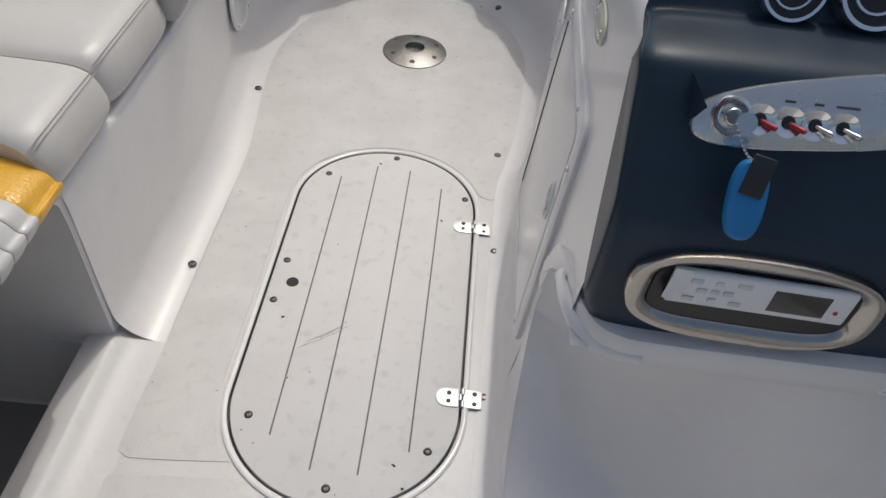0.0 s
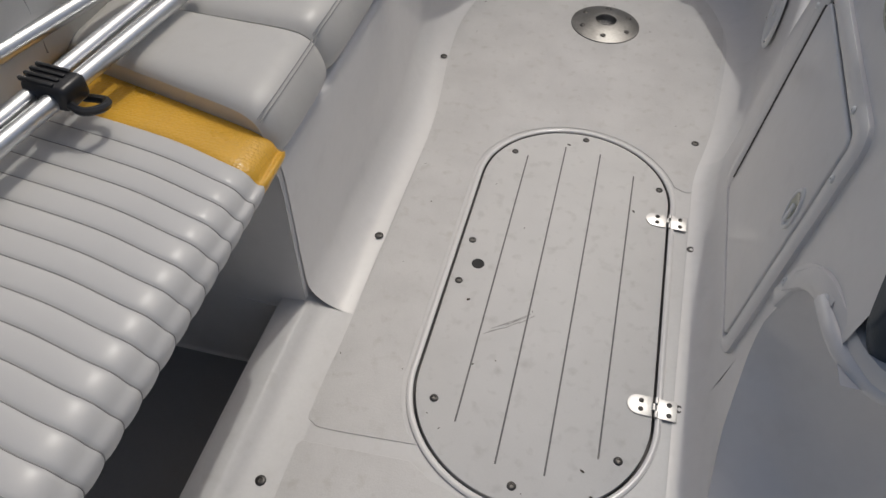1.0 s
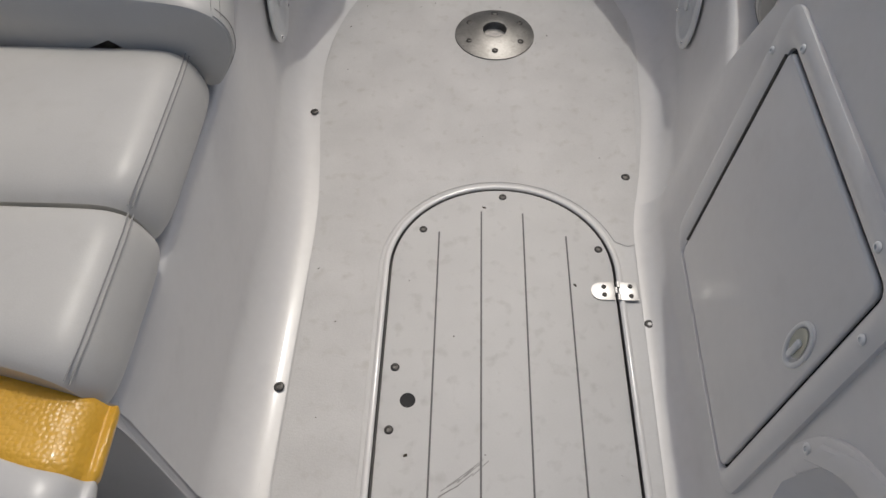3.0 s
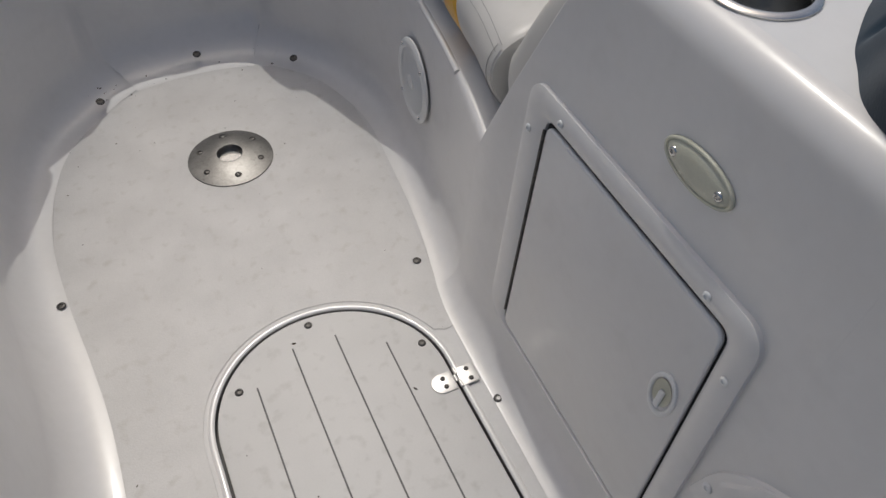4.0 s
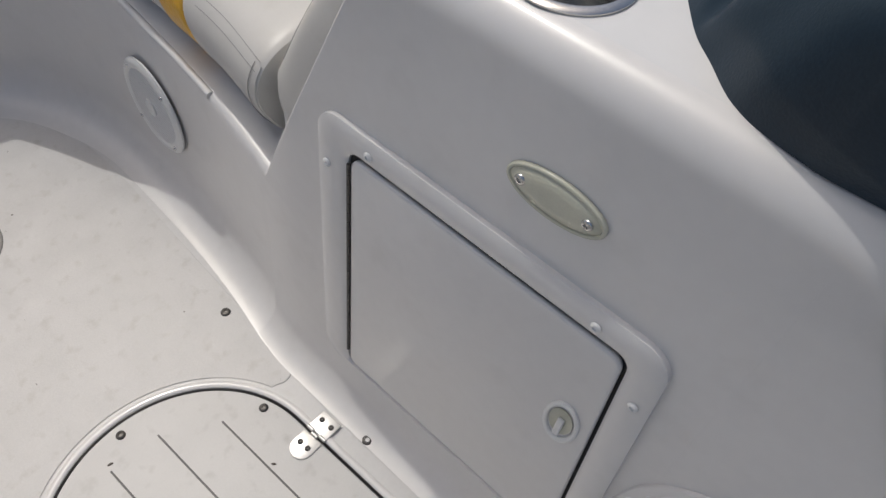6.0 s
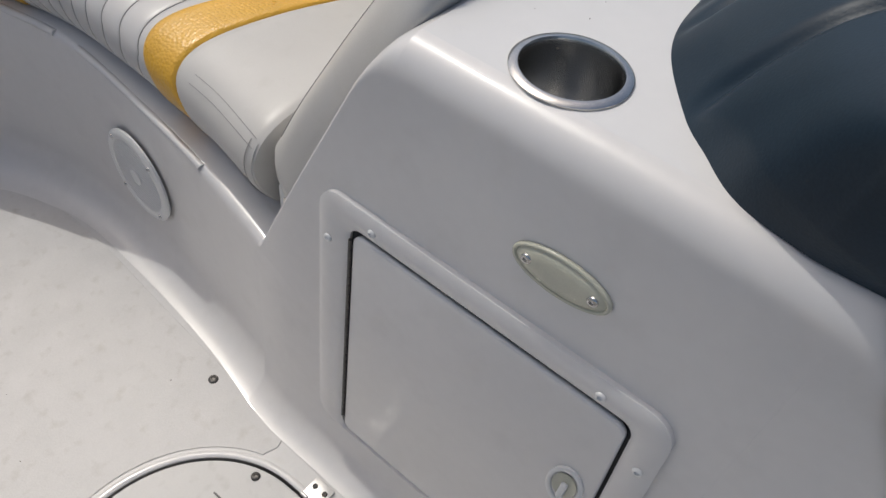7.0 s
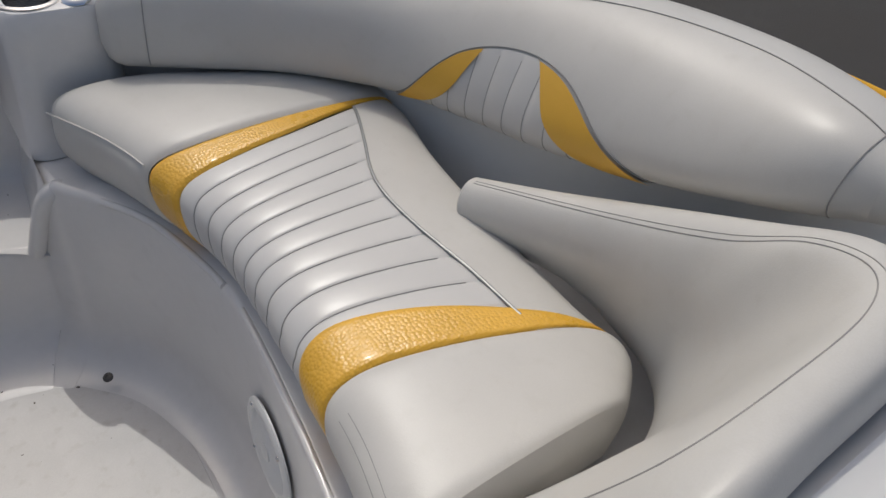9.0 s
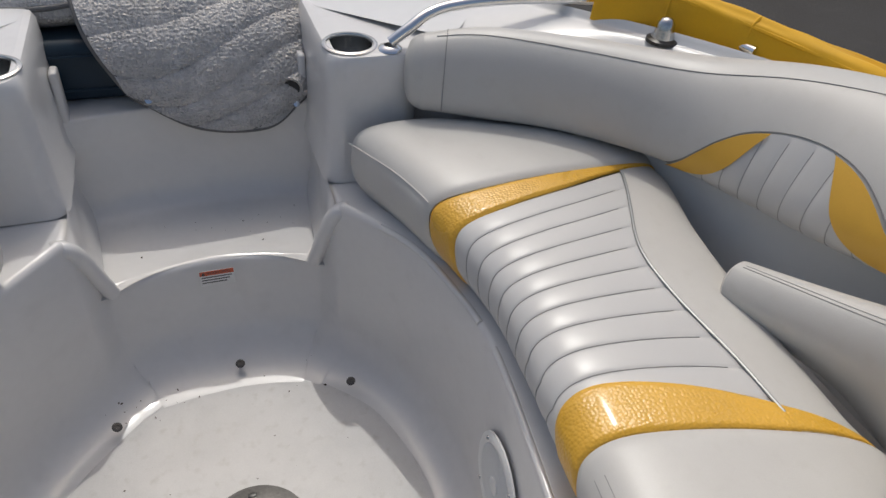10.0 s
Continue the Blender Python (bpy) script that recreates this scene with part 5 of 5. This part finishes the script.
def terry_mat():
    t = thing("terry_mat", "grey quilted terry mat draped over the bow pad", "mat")
    rails = [
        [(-0.20, 2.90, 0.70), (-0.05, 2.93, 0.72), (0.10, 2.94, 0.71), (0.22, 2.90, 0.655)],
        [(-0.19, 2.80, 0.69), (-0.06, 2.81, 0.70), (0.10, 2.82, 0.685), (0.235, 2.80, 0.63)],
        [(-0.17, 2.72, 0.63), (-0.05, 2.71, 0.63), (0.10, 2.72, 0.62), (0.24, 2.73, 0.575)],
        [(-0.13, 2.68, 0.56), (-0.04, 2.66, 0.53), (0.09, 2.66, 0.515), (0.20, 2.68, 0.52)],
        [(-0.10, 2.67, 0.52), (-0.02, 2.64, 0.455), (0.09, 2.64, 0.44), (0.155, 2.66, 0.48)],
    ]
    rails = [[(x + d, y, z - 0.02) for (x, y, z), d in zip(r, (0.0, 0.035, 0.06, 0.07))] for r in rails]
    s = Surface(rails, 120, 120)
    sign = 1.0 if s.at(np.array(1.5), np.array(2.5), 0.01)[1] < s.at(np.array(1.5), np.array(2.5), 0.0)[1] else -1.0
    u, v = np.meshgrid(np.linspace(0, 3, 150), np.linspace(0, 4, 150))
    h = 0.012 + 0.009 * np.sqrt(np.abs(np.sin(4.2 * v + 2.4 * u + 0.9 * np.sin(2.2 * u + v)))) + np.array([[0.0045 * noise.noise((a * 30, b * 26, 0)) for a, b in zip(ra, rb)] for ra, rb in zip(u, v)])
    front = s.at(u, v, sign * h)
    back = s.at(u, v, 0.0)
    part("terry_face", grid_bm(front), TERRY, t, "grey looped pile")
    part("backing", grid_bm(back), BLACK, t, "dark rubber backing")
    loop = [(a, b) for a, b in [(x, 0) for x in np.linspace(0, 3, 30)] + [(3, y) for y in np.linspace(0, 4, 30)] + [(x, 4) for x in np.linspace(3, 0, 30)] + [(0, y) for y in np.linspace(4, 0, 30)]]
    la, lb = np.array(loop).T
    part("binding", tube(s.at(la, lb, sign * 0.006), 0.0085, 8), GREYGAP, t, "dark grey bound edge")
    part("curl", tube([(0.215, 2.655, 0.498), (0.24, 2.70, 0.512), (0.25, 2.76, 0.525)], 0.024, 14, 16), TERRY, t, "curled corner")
    part("curl_lining", tube([(0.2128, 2.651, 0.4968), (0.222, 2.667, 0.501)], 0.018, 14, 4), BLACK, t, "dark rubber inside the curl")
    for a, b in ((0.35, 3.55), (2.75, 3.75), (2.9, 0.3)):
        q = s.at(np.array(a), np.array(b), sign * 0.018)
        part("snap", moved(lathe([(0.008, 0), (0.007, 0.003), (0, 0.004)], 16), facing(q, (0, -0.8, 0.6))), CHROME, t)


terry_mat()


def rolled_towel():
    r = thing("rolled_towel", "loosely rolled grey terry towel on the bow pad", "towel")
    x, y = np.linspace(-0.36, -0.17, 26), np.linspace(0, 2 * np.pi, 40, endpoint=False)
    p = np.array([[(a, 2.83 + (0.062 + 0.010 * noise.noise((a * 9, math.cos(b), math.sin(b)))) * math.cos(b), 0.645 + (0.048 + 0.010 * noise.noise((a * 11, math.sin(b), 2 + math.cos(b)))) * math.sin(b)) for a in x] for b in y])
    part("roll", grid_bm(p, close_v=True, cap_u=True), TERRY, r)
    part("edge", tube([(-0.36, 2.77, 0.655), (-0.26, 2.768, 0.65), (-0.17, 2.772, 0.657)], 0.006, 8, 20), GREYGAP, r, "dark grey bound edge")


rolled_towel()


def grab_rail():
    r = thing("bow_rail", "bent polished steel bow rail", "rail")
    pts = [(0.376, 2.465, 0.666), (0.412, 2.468, 0.690), (0.455, 2.48, 0.712), (0.515, 2.492, 0.721), (0.63, 2.497, 0.724), (0.78, 2.47, 0.726), (0.885, 2.40, 0.729), (0.938, 2.29, 0.732), (0.962, 2.165, 0.733)]
    part("tube", tube(pts, 0.011, 14, 60), CHROME, r)
    for x, y, z in (pts[0], pts[-1]):
        part("flange", moved(lathe([(0.024, 0), (0.022, 0.004), (0.012, 0.008)], 20), pose(x, y, z - 0.012)), CHROME, r)


grab_rail()


def deck_fitting():
    f = thing("deck_vent", "domed metal deck fitting on the side deck", "deck fitting")
    part("dome", lathe([(0.022, 0.0), (0.021, 0.012), (0.017, 0.024), (0.016, 0.036), (0.010, 0.044), (0, 0.047)], 24), STEEL, f)
    part("base", lathe([(0.031, 0), (0.030, 0.006), (0.022, 0.009)], 24), BLACK, f)
    f.matrix_world = pose(0.853, 2.29, 0.709)


deck_fitting()


def yellow_cover():
    y = thing("side_cover", "yellow fabric cover folded over the hull edge", "cover")
    inn = [(1.14, 0.6), (1.145, 1.0), (1.15, 1.35), (1.14, 1.6), (1.085, 1.88), (0.995, 2.10), (0.875, 2.30), (0.770, 2.42)]
    rails = []
    for dx, z in ((0.0, 0.706), (0.007, 0.736), (0.020, 0.754), (0.042, 0.752), (0.062, 0.724), (0.072, 0.35)):
        rails.append([(x + dx, b + dx * 0.5 * (b > 1.7), z + 0.035 * (z > 0.73) * min(1, max(0, (b - 2.0) / 0.2))) for x, b in inn])
    s = Surface(rails, 160, 80)
    u, v = np.meshgrid(np.linspace(0, 7, 150), np.linspace(0, 5, 40))
    h = np.array([[0.005 * noise.noise((a * 3.0, b * 1.2, 7.0)) for a, b in zip(ra, rb)] for ra, rb in zip(u, v)])
    part("fabric", grid_bm(s.at(u, v, h)), YELLOW, y)
    us = np.linspace(0.2, 7, 90)
    part("hem", tube(s.at(us, 0 * us + 1.3, 0.002 + 0 * us), 0.004, 6), YELLOW, y)
    for u0 in (5.4, 6.1, 6.7):
        vs = np.linspace(0.1, 3, 14)
        part("seam", tube(s.at(0 * vs + u0, vs, 0.001 + 0 * vs), 0.003, 6), YELLOW, y)


yellow_cover()

g = np.array([[(x, y, -1.05) for x in np.linspace(-400, 400, 3)] for y in np.linspace(-400, 400, 3)])
ground = part("ground", grid_bm(g), ASPHALT)
tagged(ground, "dark worn asphalt yard", "ground", kind="structure")

# ---- small things on the floor ----
for x, y in ((-0.384, 1.664), (-0.352, 1.029), (0.254, 1.5), (0.255, 1.165), (0.247, 0.796), (-0.37, 0.50)):
    add_screw(floor, pose(x, y, 0.001 + (0.004 if x < 0 else 0)), 0.007)
for x, y, n_ in ((0.018, 2.322, (0, -0.35, 1)), (0.234, 2.211, (-0.3, -0.3, 1)), (-0.228, 2.219, (0.3, -0.3, 1))):
    add_screw(floor, facing((x, y, 0.03), n_, (0, 1, 0)), 0.008)


def debris():
    """Dry flecks scattered on the floor and step."""
    rnd = random.Random(5)
    bm = bmesh.new()
    spots = [(rnd.uniform(-0.34, 0.24), rnd.uniform(0.35, 2.2), 0.001) for _ in range(60)]
    spots += [(rnd.gauss(-0.17, 0.05), rnd.gauss(2.26, 0.02), 0.022) for _ in range(16)] + [(rnd.gauss(0.17, 0.06), rnd.gauss(2.27, 0.03), 0.02) for _ in range(8)]
    spots += [(rnd.uniform(-0.15, 0.2), rnd.uniform(2.45, 2.59), 0.2375) for _ in range(16)] + [(rnd.uniform(0.42, 0.66), rnd.uniform(1.10, 1.19), 0.7524) for _ in range(5)]
    for x, y, z in spots:
        if abs(x) < 0.2 and 0.58 < y < 1.46:
            z = 0.0035
        r = rnd.choice((0.0008, 0.0011, 0.0016, 0.0026)) * (0.6 if z > 0.7 else 1)
        q = bmesh.ops.create_icosphere(bm, subdivisions=1, radius=r)
        m = pose(x, y, z, 0, 0, rnd.uniform(0, 360)) @ Matrix.Diagonal((rnd.uniform(0.7, 2.0), rnd.uniform(0.5, 1.0), 0.5, 1))
        bmesh.ops.transform(bm, matrix=m, verts=q["verts"])
    d = part("debris", bm, DEBRIS)
    tagged(d, "scattered dry leaf flecks and grit on the floor", "debris", kind="stuff")


debris()
